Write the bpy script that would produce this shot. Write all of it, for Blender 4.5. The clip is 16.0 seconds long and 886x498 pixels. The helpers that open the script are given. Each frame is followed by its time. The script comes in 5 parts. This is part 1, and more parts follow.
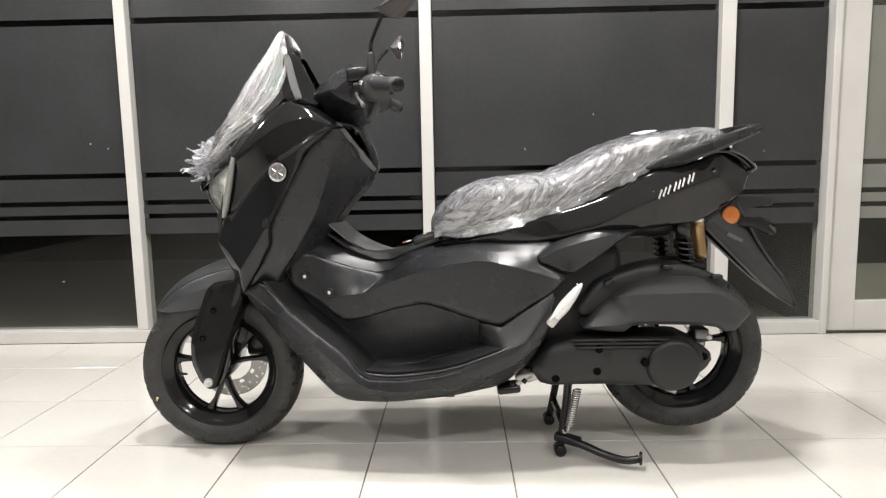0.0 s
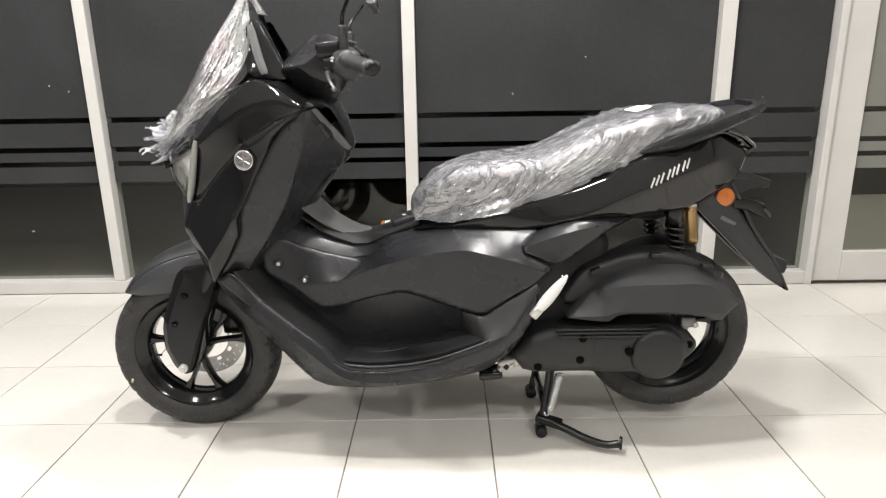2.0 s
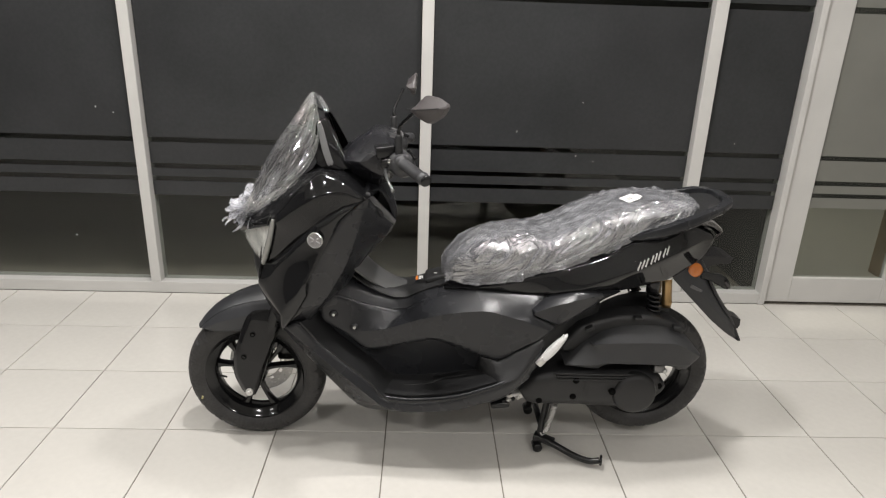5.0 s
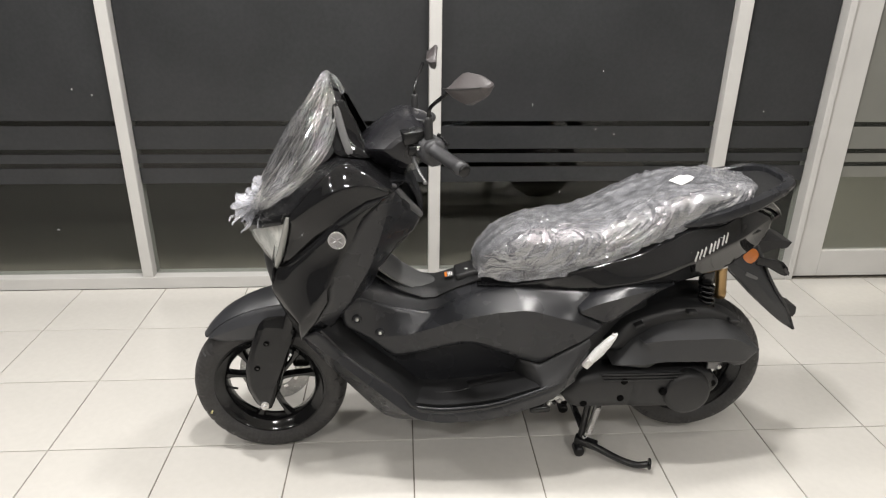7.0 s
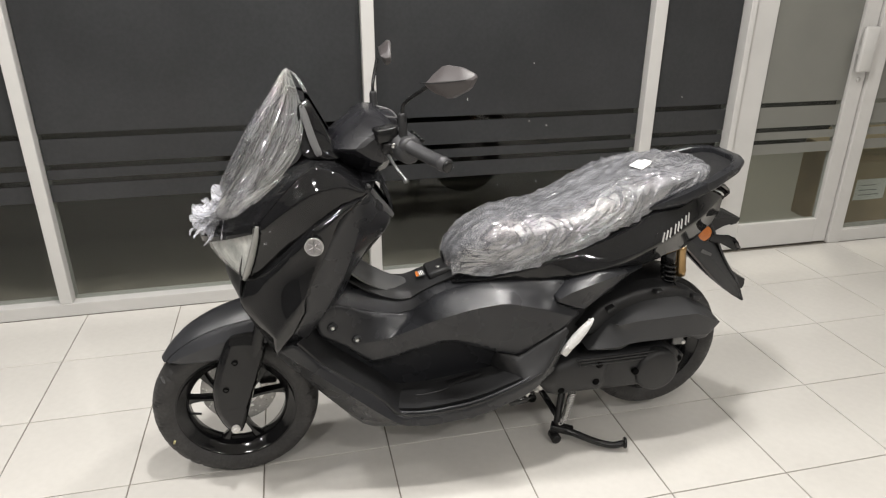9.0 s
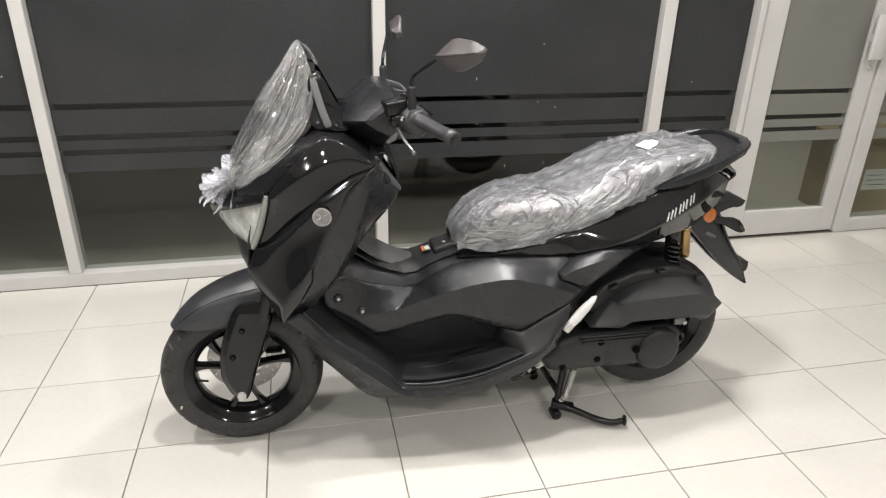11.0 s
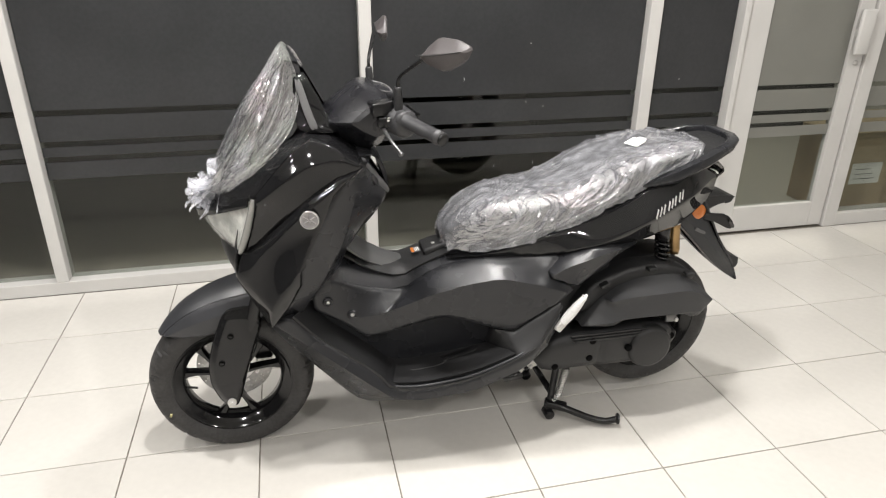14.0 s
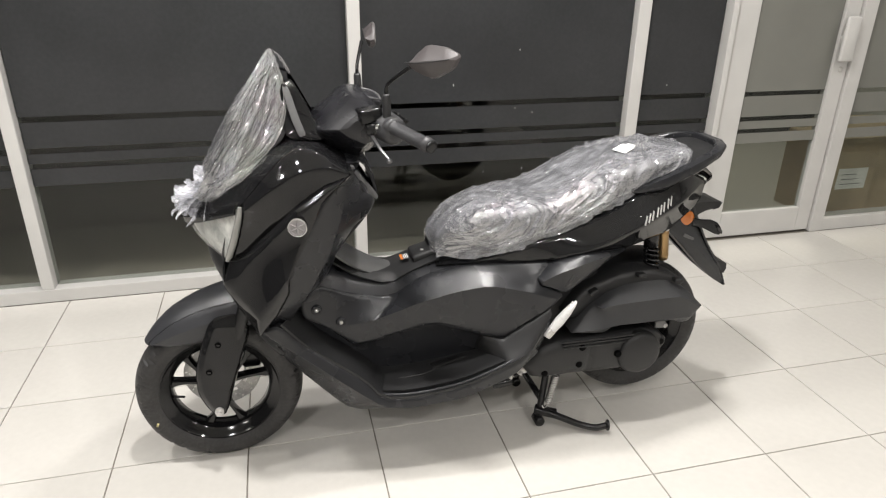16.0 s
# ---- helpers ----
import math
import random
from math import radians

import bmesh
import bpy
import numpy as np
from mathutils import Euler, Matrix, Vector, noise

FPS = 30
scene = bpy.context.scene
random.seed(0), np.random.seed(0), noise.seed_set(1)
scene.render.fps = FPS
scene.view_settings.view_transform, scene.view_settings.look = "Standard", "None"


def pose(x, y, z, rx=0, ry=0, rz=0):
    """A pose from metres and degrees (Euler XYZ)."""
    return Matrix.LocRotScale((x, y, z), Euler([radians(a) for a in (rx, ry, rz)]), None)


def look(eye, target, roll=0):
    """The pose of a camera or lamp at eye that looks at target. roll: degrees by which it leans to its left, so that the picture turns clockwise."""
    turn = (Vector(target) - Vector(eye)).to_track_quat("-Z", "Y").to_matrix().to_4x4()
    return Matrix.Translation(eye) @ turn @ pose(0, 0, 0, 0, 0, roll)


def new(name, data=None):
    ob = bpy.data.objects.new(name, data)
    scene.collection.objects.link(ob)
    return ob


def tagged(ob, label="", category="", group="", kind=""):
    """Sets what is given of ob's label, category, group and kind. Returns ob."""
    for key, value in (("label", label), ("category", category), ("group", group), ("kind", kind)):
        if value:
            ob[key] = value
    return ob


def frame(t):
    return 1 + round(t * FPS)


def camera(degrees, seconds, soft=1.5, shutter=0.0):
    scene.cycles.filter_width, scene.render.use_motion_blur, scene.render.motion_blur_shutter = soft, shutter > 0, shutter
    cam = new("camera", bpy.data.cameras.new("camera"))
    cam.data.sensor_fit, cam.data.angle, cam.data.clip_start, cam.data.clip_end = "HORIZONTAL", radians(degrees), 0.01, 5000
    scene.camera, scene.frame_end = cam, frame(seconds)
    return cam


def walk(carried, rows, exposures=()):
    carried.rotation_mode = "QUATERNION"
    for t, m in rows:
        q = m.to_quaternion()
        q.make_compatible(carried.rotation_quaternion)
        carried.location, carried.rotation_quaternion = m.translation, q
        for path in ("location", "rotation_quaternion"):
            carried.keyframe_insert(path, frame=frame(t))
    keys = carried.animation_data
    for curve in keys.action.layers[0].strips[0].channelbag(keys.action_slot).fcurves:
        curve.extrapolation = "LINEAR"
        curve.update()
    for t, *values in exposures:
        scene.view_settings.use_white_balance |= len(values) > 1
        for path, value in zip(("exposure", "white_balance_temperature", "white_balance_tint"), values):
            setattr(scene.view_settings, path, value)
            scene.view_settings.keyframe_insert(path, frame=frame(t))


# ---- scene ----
from mathutils.bvhtree import BVHTree

cam = camera(67.8, 16.0, soft=1.2)
PATH = [
    (0, (0.26, -1.907, 0.835), (0.216, 0.076, 0.581), -1.1),
    (0.5, (0.264, -1.893, 0.843), (0.26, 0.084, 0.545), -0.5),
    (1, (0.27, -1.834, 0.855), (0.21, 0.134, 0.502), 0.3),
    (1.5, (0.268, -1.784, 0.903), (0.203, 0.171, 0.488), 0.1),
    (2, (0.282, -1.78, 1.038), (0.27, 0.145, 0.495), -0.9),
    (2.5, (0.276, -1.814, 1.238), (0.283, 0.055, 0.528), -0.7),
    (3, (0.316, -1.889, 1.393), (0.295, -0.017, 0.689), 1.8),
    (3.5, (0.315, -1.98, 1.483), (0.265, -0.101, 0.8), 3.2),
    (3.7, (0.318, -2.01, 1.515), (0.274, -0.139, 0.81), 2.7),
    (5.8, (0.009, -2.055, 1.464), (0.133, -0.181, 0.779), 1.8),
    (6, (0.022, -2.029, 1.492), (0.124, -0.155, 0.802), 0.8),
    (6.5, (0.011, -1.96, 1.475), (0.073, -0.089, 0.77), -0.3),
    (7, (-0.027, -1.815, 1.471), (0.095, 0.023, 0.693), 0.8),
    (7.5, (-0.099, -1.747, 1.478), (0.083, 0.06, 0.641), -0.2),
    (8, (-0.181, -1.746, 1.463), (0.18, 0.038, 0.635), -0.6),
    (8.2, (-0.212, -1.738, 1.461), (0.208, 0.043, 0.655), 0.1),
    (10.3, (-0.234, -1.775, 1.433), (0.169, 0.027, 0.666), 0.9),
    (10.5, (-0.233, -1.775, 1.432), (0.168, 0.02, 0.647), 1.1),
    (11, (-0.236, -1.781, 1.429), (0.164, 0.001, 0.612), 1.3),
    (11.5, (-0.237, -1.777, 1.422), (0.145, -0.005, 0.577), 1.4),
    (12, (-0.235, -1.773, 1.421), (0.151, -0.003, 0.572), 0.6),
    (12.5, (-0.229, -1.774, 1.426), (0.173, 0.004, 0.602), 0.7),
    (13, (-0.227, -1.776, 1.427), (0.193, 0.008, 0.627), 0.1),
    (13.5, (-0.225, -1.775, 1.427), (0.21, 0.001, 0.617), 0.3),
    (14, (-0.227, -1.773, 1.424), (0.197, 0.005, 0.611), 0.6),
    (14.5, (-0.229, -1.772, 1.427), (0.204, 0.016, 0.641), 1.0),
    (15, (-0.222, -1.769, 1.429), (0.217, 0.018, 0.646), 0.7),
    (15.5, (-0.22, -1.766, 1.431), (0.229, 0.018, 0.646), 0.7),
    (16, (-0.222, -1.766, 1.427), (0.232, 0.011, 0.628), 0.8),
]
EXPOSURES = [(0.0, 0.00), (1.0, 0.03), (1.5, 0.12), (2.5, -0.14), (3.0, -0.28), (3.5, -0.53), (6.0, -0.56), (6.5, -0.37), (7.0, -0.35), (7.5, -0.35), (8.0, -0.50), (8.2, -0.52),
             (10.3, -0.15), (10.5, -0.15), (11.0, -0.25), (11.5, -0.53), (12.0, -0.65), (12.5, -0.35), (13.0, -0.22), (14.0, -0.16), (15.0, -0.19), (16.0, -0.24)]
walk(cam, [(t, look(eye, target, roll)) for t, eye, target, roll in PATH], EXPOSURES)

# ---- light ----
world = bpy.data.worlds.new("world")
scene.world = world
world.use_nodes = True
world.node_tree.nodes["Background"].inputs[0].default_value = (0.8, 0.85, 0.9, 1)
world.node_tree.nodes["Background"].inputs[1].default_value = 0.02


# first two fit the floor shadows; the rest are unseen, added as fill
LAMPS = [(-0.05, -0.45, 62), (0.72, 0.1, 46), (-1.5, -0.15, 42), (-3.0, 0.0, 46), (1.9, -0.3, 8), (3.2, -0.2, 16), (-1.3, -2.8, 54), (1.4, -2.8, 52), (-3.2, -3.0, 28), (3.4, -3.0, 26), (0.1, -4.8, 34)]


def ceiling_and_fill_lamp(x, y, power):
    data = bpy.data.lights.new("ceiling_and_fill_lamp", "AREA")
    data.shape, data.size = "DISK", 0.17
    data.energy, data.color = power, (1.0, 0.97, 0.945)
    ob = new("ceiling_and_fill_lamp", data)
    ob.matrix_world = pose(x, y, 2.93)
    return ob


for lx, ly, lp in LAMPS:
    ceiling_and_fill_lamp(lx, ly, lp)
# lamp of the back office behind the glazed door
office = bpy.data.lights.new("office_lamp", "AREA")
office.size, office.energy, office.color = 0.6, 42, (1.0, 0.95, 0.82)
new("office_lamp", office).matrix_world = pose(3.0, 2.6, 2.7)


# ---- materials ----
def material(name, colour, rough=0.5, metal=0.0, coat=0.0, grain=0.0, grain_size=300, bump=0.0, bump_size=400, spec=0.5, stain=0.0, stain_size=6, alpha=1.0, trans=0.0, ior=1.45, rough_var=0.0):
    m = bpy.data.materials.new(name)
    m.use_nodes = True
    nt = m.node_tree
    p = nt.nodes["Principled BSDF"]
    p.inputs["Base Color"].default_value = (*colour, 1)
    p.inputs["Roughness"].default_value = rough
    p.inputs["Metallic"].default_value = metal
    p.inputs["Coat Weight"].default_value = coat
    p.inputs["Coat Roughness"].default_value = 0.03
    p.inputs["Specular IOR Level"].default_value = spec
    p.inputs["Alpha"].default_value = alpha
    p.inputs["Transmission Weight"].default_value = trans
    p.inputs["IOR"].default_value = ior
    tc = nt.nodes.new("ShaderNodeTexCoord")

    def noise_node(scale, detail=3):
        n = nt.nodes.new("ShaderNodeTexNoise")
        n.inputs["Scale"].default_value, n.inputs["Detail"].default_value = scale, detail
        nt.links.new(tc.outputs["Object"], n.inputs["Vector"])
        return n

    col = None
    for amount, size in ((grain, grain_size), (stain, stain_size)):
        if amount:
            n = noise_node(size)
            r = nt.nodes.new("ShaderNodeMapRange")
            r.inputs["From Min"].default_value, r.inputs["From Max"].default_value = 0.3, 0.7
            r.inputs["To Min"].default_value, r.inputs["To Max"].default_value = 1 - amount, 1 + amount
            nt.links.new(n.outputs["Fac"], r.inputs["Value"])
            mix = nt.nodes.new("ShaderNodeMix")
            mix.data_type, mix.blend_type = "RGBA", "MULTIPLY"
            mix.inputs["Factor"].default_value = 1
            if col is None:
                mix.inputs["A"].default_value = (*colour, 1)
            else:
                nt.links.new(col, mix.inputs["A"])
            nt.links.new(r.outputs["Result"], mix.inputs["B"])
            col = mix.outputs["Result"]
    if col is not None:
        nt.links.new(col, p.inputs["Base Color"])
    if rough_var:
        n = noise_node(9, 5)
        r = nt.nodes.new("ShaderNodeMapRange")
        r.inputs["From Min"].default_value, r.inputs["From Max"].default_value = 0.3, 0.7
        r.inputs["To Min"].default_value, r.inputs["To Max"].default_value = max(0, rough - rough_var), rough + rough_var
        nt.links.new(n.outputs["Fac"], r.inputs["Value"])
        nt.links.new(r.outputs["Result"], p.inputs["Roughness"])
    if bump:
        n = noise_node(bump_size)
        b = nt.nodes.new("ShaderNodeBump")
        b.inputs["Strength"].default_value, b.inputs["Distance"].default_value = bump, 0.002
        nt.links.new(n.outputs["Fac"], b.inputs["Height"])
        nt.links.new(b.outputs["Normal"], p.inputs["Normal"])
    return m


GLOSS = material("gloss_black_paint", (0.0085, 0.0085, 0.009), 0.05, rough_var=0.015, spec=0.5)
MATTE = material("matte_charcoal_plastic", (0.0165, 0.017, 0.019), 0.27, grain=0.08, grain_size=700, bump=0.1, bump_size=900, rough_var=0.05, spec=0.5)
SATIN = material("satin_charcoal_plastic", (0.034, 0.035, 0.0385), 0.34, grain=0.08, grain_size=700, bump=0.06, bump_size=900, rough_var=0.05, spec=0.5)
DARK = material("black_textured_plastic", (0.014, 0.014, 0.0145), 0.46, grain=0.2, grain_size=500, bump=0.25, bump_size=700, rough_var=0.06)
GREYTRIM = material("grey_plastic", (0.1, 0.1, 0.1), 0.36, grain=0.06, bump=0.1, rough_var=0.05)
TEXTURED = material("grained_charcoal_plastic", (0.03, 0.0305, 0.032), 0.48, grain=0.15, grain_size=600, bump=0.25, bump_size=900, rough_var=0.05, spec=0.5)
RUBBER = material("tyre_rubber", (0.028, 0.027, 0.0265), 0.5, grain=0.25, grain_size=120, bump=0.3, bump_size=300, stain=0.25, stain_size=14)
RIM = material("black_rim_paint", (0.0075, 0.0075, 0.008), 0.12, rough_var=0.04)
STEEL = material("brushed_steel", (0.58, 0.57, 0.55), 0.36, 0.6, grain=0.15, rough_var=0.08)
DISC = material("drilled_disc_steel", (0.62, 0.61, 0.59), 0.4, 0.35, grain=0.12, grain_size=200)
LEVER = material("cast_lever_metal", (0.17, 0.17, 0.17), 0.3, 0.8, grain=0.1)
BADGE = material("badge_metal", (0.34, 0.33, 0.33), 0.32, 0.7, grain=0.1)
MIRROR = material("mirror_silver", (0.45, 0.45, 0.46), 0.03, 1.0)
PEGMETAL = material("pale_cast_aluminium", (0.74, 0.74, 0.73), 0.42, 0.15, grain=0.08, grain_size=150)
GRIPRUBBER = material("grip_rubber", (0.04, 0.04, 0.042), 0.42, grain=0.2, grain_size=300, bump=0.4, bump_size=260)
# near-black in place of the shade inside deep bolt recesses
RECESS_SHADE = material("recess_shade_black", (0.003, 0.003, 0.003), 0.7, grain=0.1, spec=0.05)
CHROME = material("chrome", (0.7, 0.7, 0.7), 0.12, 1.0)
ALLOY = material("bare_aluminium", (0.72, 0.72, 0.71), 0.38, 0.6, grain=0.1, grain_size=90)
PAINTDOT = material("yellow_paint_mark", (0.5, 0.45, 0.22), 0.6, grain=0.2)
GOLD = material("gold_anodised", (0.38, 0.25, 0.12), 0.3, 0.9, grain=0.12)
BLACKSTEEL = material("black_painted_steel", (0.008, 0.008, 0.0085), 0.26)
ORANGE = material("orange_reflector", (0.52, 0.15, 0.02), 0.15, coat=0.8, bump=0.4, bump_size=220)
VINYL = material("seat_vinyl", (0.035, 0.036, 0.038), 0.5, grain=0.15, bump=0.3, bump_size=500)
WHITE = material("white_paper", (0.8, 0.8, 0.78), 0.6, grain=0.04)
LAMPLENS = material("clear_lamp_lens", (0.24, 0.24, 0.225), 0.1, coat=0.8, grain=0.08, grain_size=60)
LAMPBOWL = material("lamp_reflector", (0.6, 0.59, 0.56), 0.3, 0.0, grain=0.2, grain_size=40, stain=0.3, stain_size=25)
SEMI = material("semi_gloss_plastic", (0.013, 0.013, 0.015), 0.27, grain=0.1, grain_size=400, rough_var=0.05)
MIRRORSHELL = material("mirror_shell_plastic", (0.062, 0.055, 0.055), 0.4, grain=0.08, grain_size=600, bump=0.1, bump_size=800)
TAILLENS = material("tail_lens", (0.05, 0.045, 0.045), 0.12, coat=0.4, grain=0.2, grain_size=80)
SMOKE = material("smoked_screen", (0.02, 0.02, 0.022), 0.08, coat=0.5)
TILE = material("glazed_cream_tile", (0.56, 0.541, 0.503), 0.13, grain=0.02, grain_size=40, stain=0.03, stain_size=1.5, rough_var=0.05, spec=0.4)
GROUT = material("grey_grout", (0.22, 0.2, 0.17), 0.85, grain=0.3, grain_size=80)
FRAME = material("white_aluminium_frame", (0.52, 0.51, 0.49), 0.35, grain=0.02, stain=0.04, stain_size=5)
FILM = material("dark_window_film", (0.032, 0.033, 0.0342), 0.26, spec=0.38, grain=0.06, grain_size=60, stain=0.12, stain_size=2.5, bump=0.03, bump_size=80)
PALEFILM = material("frosted_window_film", (0.2, 0.2, 0.178), 0.45, grain=0.03, stain=0.08, stain_size=3, alpha=0.8)
WALL = material("painted_wall", (0.46, 0.45, 0.43), 0.6, grain=0.03, stain=0.05, stain_size=2, bump=0.1, bump_size=90)
CEILING = material("ceiling_paint", (0.78, 0.77, 0.75), 0.7, grain=0.03, stain=0.05, stain_size=2)
TAPE = material("brown_packing_tape", (0.34, 0.26, 0.165), 0.3, grain=0.05)
# grey picked for the fill it returns to the scooter
FILLWALL = material("fill_grey_wall", (0.3, 0.295, 0.28), 0.7, grain=0.05, stain=0.1, stain_size=2)
# near-black colour stands in for the darkness of unlit rooms
UNLITWALL = material("unlit_room_wall", (0.05, 0.05, 0.05), 0.8, grain=0.1, stain=0.2, stain_size=3)
CARTON = material("brown_cardboard", (0.42, 0.335, 0.23), 0.75, grain=0.1, grain_size=70, stain=0.12, stain_size=5)


def sheen(nt, base, normal=None):
    """How much of the light a thin clear sheet throws back, more at a slant, the same from either side."""
    lw = nt.nodes.new("ShaderNodeLayerWeight")
    lw.inputs["Blend"].default_value = 0.5
    if normal is not None:
        nt.links.new(normal, lw.inputs["Normal"])
    po = nt.nodes.new("ShaderNodeMath")
    po.operation = "POWER"
    po.inputs[1].default_value = 5
    nt.links.new(lw.outputs["Facing"], po.inputs[0])
    ma = nt.nodes.new("ShaderNodeMath")
    ma.operation = "MULTIPLY_ADD"
    ma.inputs[1].default_value, ma.inputs[2].default_value = 1 - base, base
    nt.links.new(po.outputs[0], ma.inputs[0])
    return ma.outputs[0]


def glass_material(name, tint, rough=0.02, clear=0.9):
    m = bpy.data.materials.new(name)
    m.use_nodes = True
    nt = m.node_tree
    nt.nodes.clear()
    out = nt.nodes.new("ShaderNodeOutputMaterial")
    mix = nt.nodes.new("ShaderNodeMixShader")
    tr = nt.nodes.new("ShaderNodeBsdfTransparent")
    tr.inputs["Color"].default_value = (*tint, 1)
    gl = nt.nodes.new("ShaderNodeBsdfGlossy")
    gl.inputs["Roughness"].default_value = rough
    nt.links.new(sheen(nt, 0.035), mix.inputs[0])
    nt.links.new(tr.outputs[0], mix.inputs[1])
    nt.links.new(gl.outputs[0], mix.inputs[2])
    nt.links.new(mix.outputs[0], out.inputs[0])
    return m


GLASS = glass_material("window_glass", (0.72, 0.74, 0.71))
LENS = glass_material("lamp_lens_glass", (0.93, 0.94, 0.94), 0.02)


def film_material(name, grey, veil, rough=0.1, crease=40, slant=-0.95, stretch=3.5, rise=0.5, shine=0.08, glint_streak=0.4, wander=0.016):
    """Thin polythene: see-through, a milky veil with painted silvery highlight streaks, a sharp wet shine on its
    creases.
    """
    m = bpy.data.materials.new(name)
    m.use_nodes = True
    nt = m.node_tree
    nt.nodes.clear()
    out = nt.nodes.new("ShaderNodeOutputMaterial")
    tr = nt.nodes.new("ShaderNodeBsdfTransparent")
    di = nt.nodes.new("ShaderNodeBsdfDiffuse")
    di.inputs["Color"].default_value = (grey, grey * 1.01, grey * 1.08, 1)
    gl = nt.nodes.new("ShaderNodeBsdfGlossy")
    gl.inputs["Roughness"].default_value = rough
    gl.inputs["Color"].default_value = (0.95, 0.95, 0.95, 1)
    tc = nt.nodes.new("ShaderNodeTexCoord")
    n = nt.nodes.new("ShaderNodeTexNoise")
    n.inputs["Scale"].default_value, n.inputs["Detail"].default_value = 9, 4
    nt.links.new(tc.outputs["Object"], n.inputs["Vector"])
    r = nt.nodes.new("ShaderNodeMapRange")
    r.inputs["From Min"].default_value, r.inputs["From Max"].default_value = 0.38, 0.68
    r.inputs["To Min"].default_value, r.inputs["To Max"].default_value = veil * (1 - glint_streak), min(1, veil * (1 + 1.5 * glint_streak))
    n2 = nt.nodes.new("ShaderNodeTexNoise")
    n2.inputs["Scale"].default_value, n2.inputs["Detail"].default_value = 14, 2
    nt.links.new(tc.outputs["Object"], n2.inputs["Vector"])
    warp = nt.nodes.new("ShaderNodeMix")
    warp.data_type, warp.blend_type = "RGBA", "LINEAR_LIGHT"
    warp.inputs["Factor"].default_value = wander
    nt.links.new(tc.outputs["Object"], warp.inputs["A"])
    nt.links.new(n2.outputs["Color"], warp.inputs["B"])
    turn = nt.nodes.new("ShaderNodeMapping")
    turn.vector_type = "TEXTURE"
    turn.inputs["Rotation"].default_value = (0, slant, 0)
    turn.inputs["Scale"].default_value = (stretch, 1, 0.8)
    nt.links.new(warp.outputs["Result"], turn.inputs["Vector"])
    vo = nt.nodes.new("ShaderNodeTexNoise")
    vo.noise_type = "RIDGED_MULTIFRACTAL"
    vo.inputs["Scale"].default_value, vo.inputs["Detail"].default_value = crease, 2.2
    vo.inputs["Offset"].default_value, vo.inputs["Gain"].default_value = 0.9, 1.8
    nt.links.new(turn.outputs["Vector"], vo.inputs["Vector"])
    # stretched noise whitens the veil in streaks, like highlights along the folds
    glint_milk = nt.nodes.new("ShaderNodeTexNoise")
    glint_milk.inputs["Scale"].default_value, glint_milk.inputs["Detail"].default_value = crease * 0.8, 4
    nt.links.new(turn.outputs["Vector"], glint_milk.inputs["Vector"])
    nt.links.new(glint_milk.outputs["Fac"], r.inputs["Value"])
    b = nt.nodes.new("ShaderNodeBump")
    b.inputs["Strength"].default_value, b.inputs["Distance"].default_value = rise, 0.003
    spread = nt.nodes.new("ShaderNodeMapRange")
    spread.inputs["From Min"].default_value, spread.inputs["From Max"].default_value = 0.42, 0.62
    spread.inputs["To Min"].default_value, spread.inputs["To Max"].default_value = 0.15, 1.2
    nt.links.new(n.outputs["Fac"], spread.inputs["Value"])
    tall = nt.nodes.new("ShaderNodeMath")
    tall.operation = "MULTIPLY"
    nt.links.new(vo.outputs["Fac"], tall.inputs[0])
    nt.links.new(spread.outputs["Result"], tall.inputs[1])
    nt.links.new(tall.outputs[0], b.inputs["Height"])
    nt.links.new(b.outputs["Normal"], gl.inputs["Normal"])
    mix = nt.nodes.new("ShaderNodeMixShader")
    nt.links.new(r.outputs["Result"], mix.inputs[0])
    nt.links.new(tr.outputs[0], mix.inputs[1])
    nt.links.new(di.outputs[0], mix.inputs[2])
    mix2 = nt.nodes.new("ShaderNodeMixShader")
    nt.links.new(sheen(nt, shine, b.outputs["Normal"]), mix2.inputs[0])
    nt.links.new(mix.outputs[0], mix2.inputs[1])
    nt.links.new(gl.outputs[0], mix2.inputs[2])
    nt.links.new(mix2.outputs[0], out.inputs[0])
    return m


WRAP = film_material("seat_polythene", 0.5, 0.29, 0.11, 50, -0.95, 9.0, 0.9, 0.22, 0.4, 0.02)
BAG = film_material("screen_polythene", 0.9, 0.02, 0.07, 60, -0.98, 18.0, 0.8, 0.22, 0.95)
FOLDS = film_material("folded_polythene", 0.9, 0.07, 0.08, 45, -0.98, 14.0, 0.8, 0.14, 0.95)
TAILFILM = film_material("gathered_polythene", 0.88, 0.3, 0.12, 24, 0.4, 3.0, 0.6, 0.16)

# ---- mesh helpers ----
C = 0.025  # the scooter's middle plane, along y


def part(name, bm, mat, parent=None, label="", smooth=True):
    me = bpy.data.meshes.new(name)
    bm.normal_update()
    bm.to_mesh(me)
    bm.free()
    me.materials.append(mat)
    if smooth:
        me.shade_smooth()
    ob = new(name, me)
    if parent is not None:
        ob.parent = parent
    if label:
        tagged(ob, label)
    return ob


def sharp(ob, angle=35):
    """Flat creases where faces meet at more than the angle."""
    bm = bmesh.new()
    bm.from_mesh(ob.data)
    for e in bm.edges:
        e.smooth = len(e.link_faces) == 2 and e.calc_face_angle(0) < radians(angle)
    bm.to_mesh(ob.data)
    bm.free()
    return ob


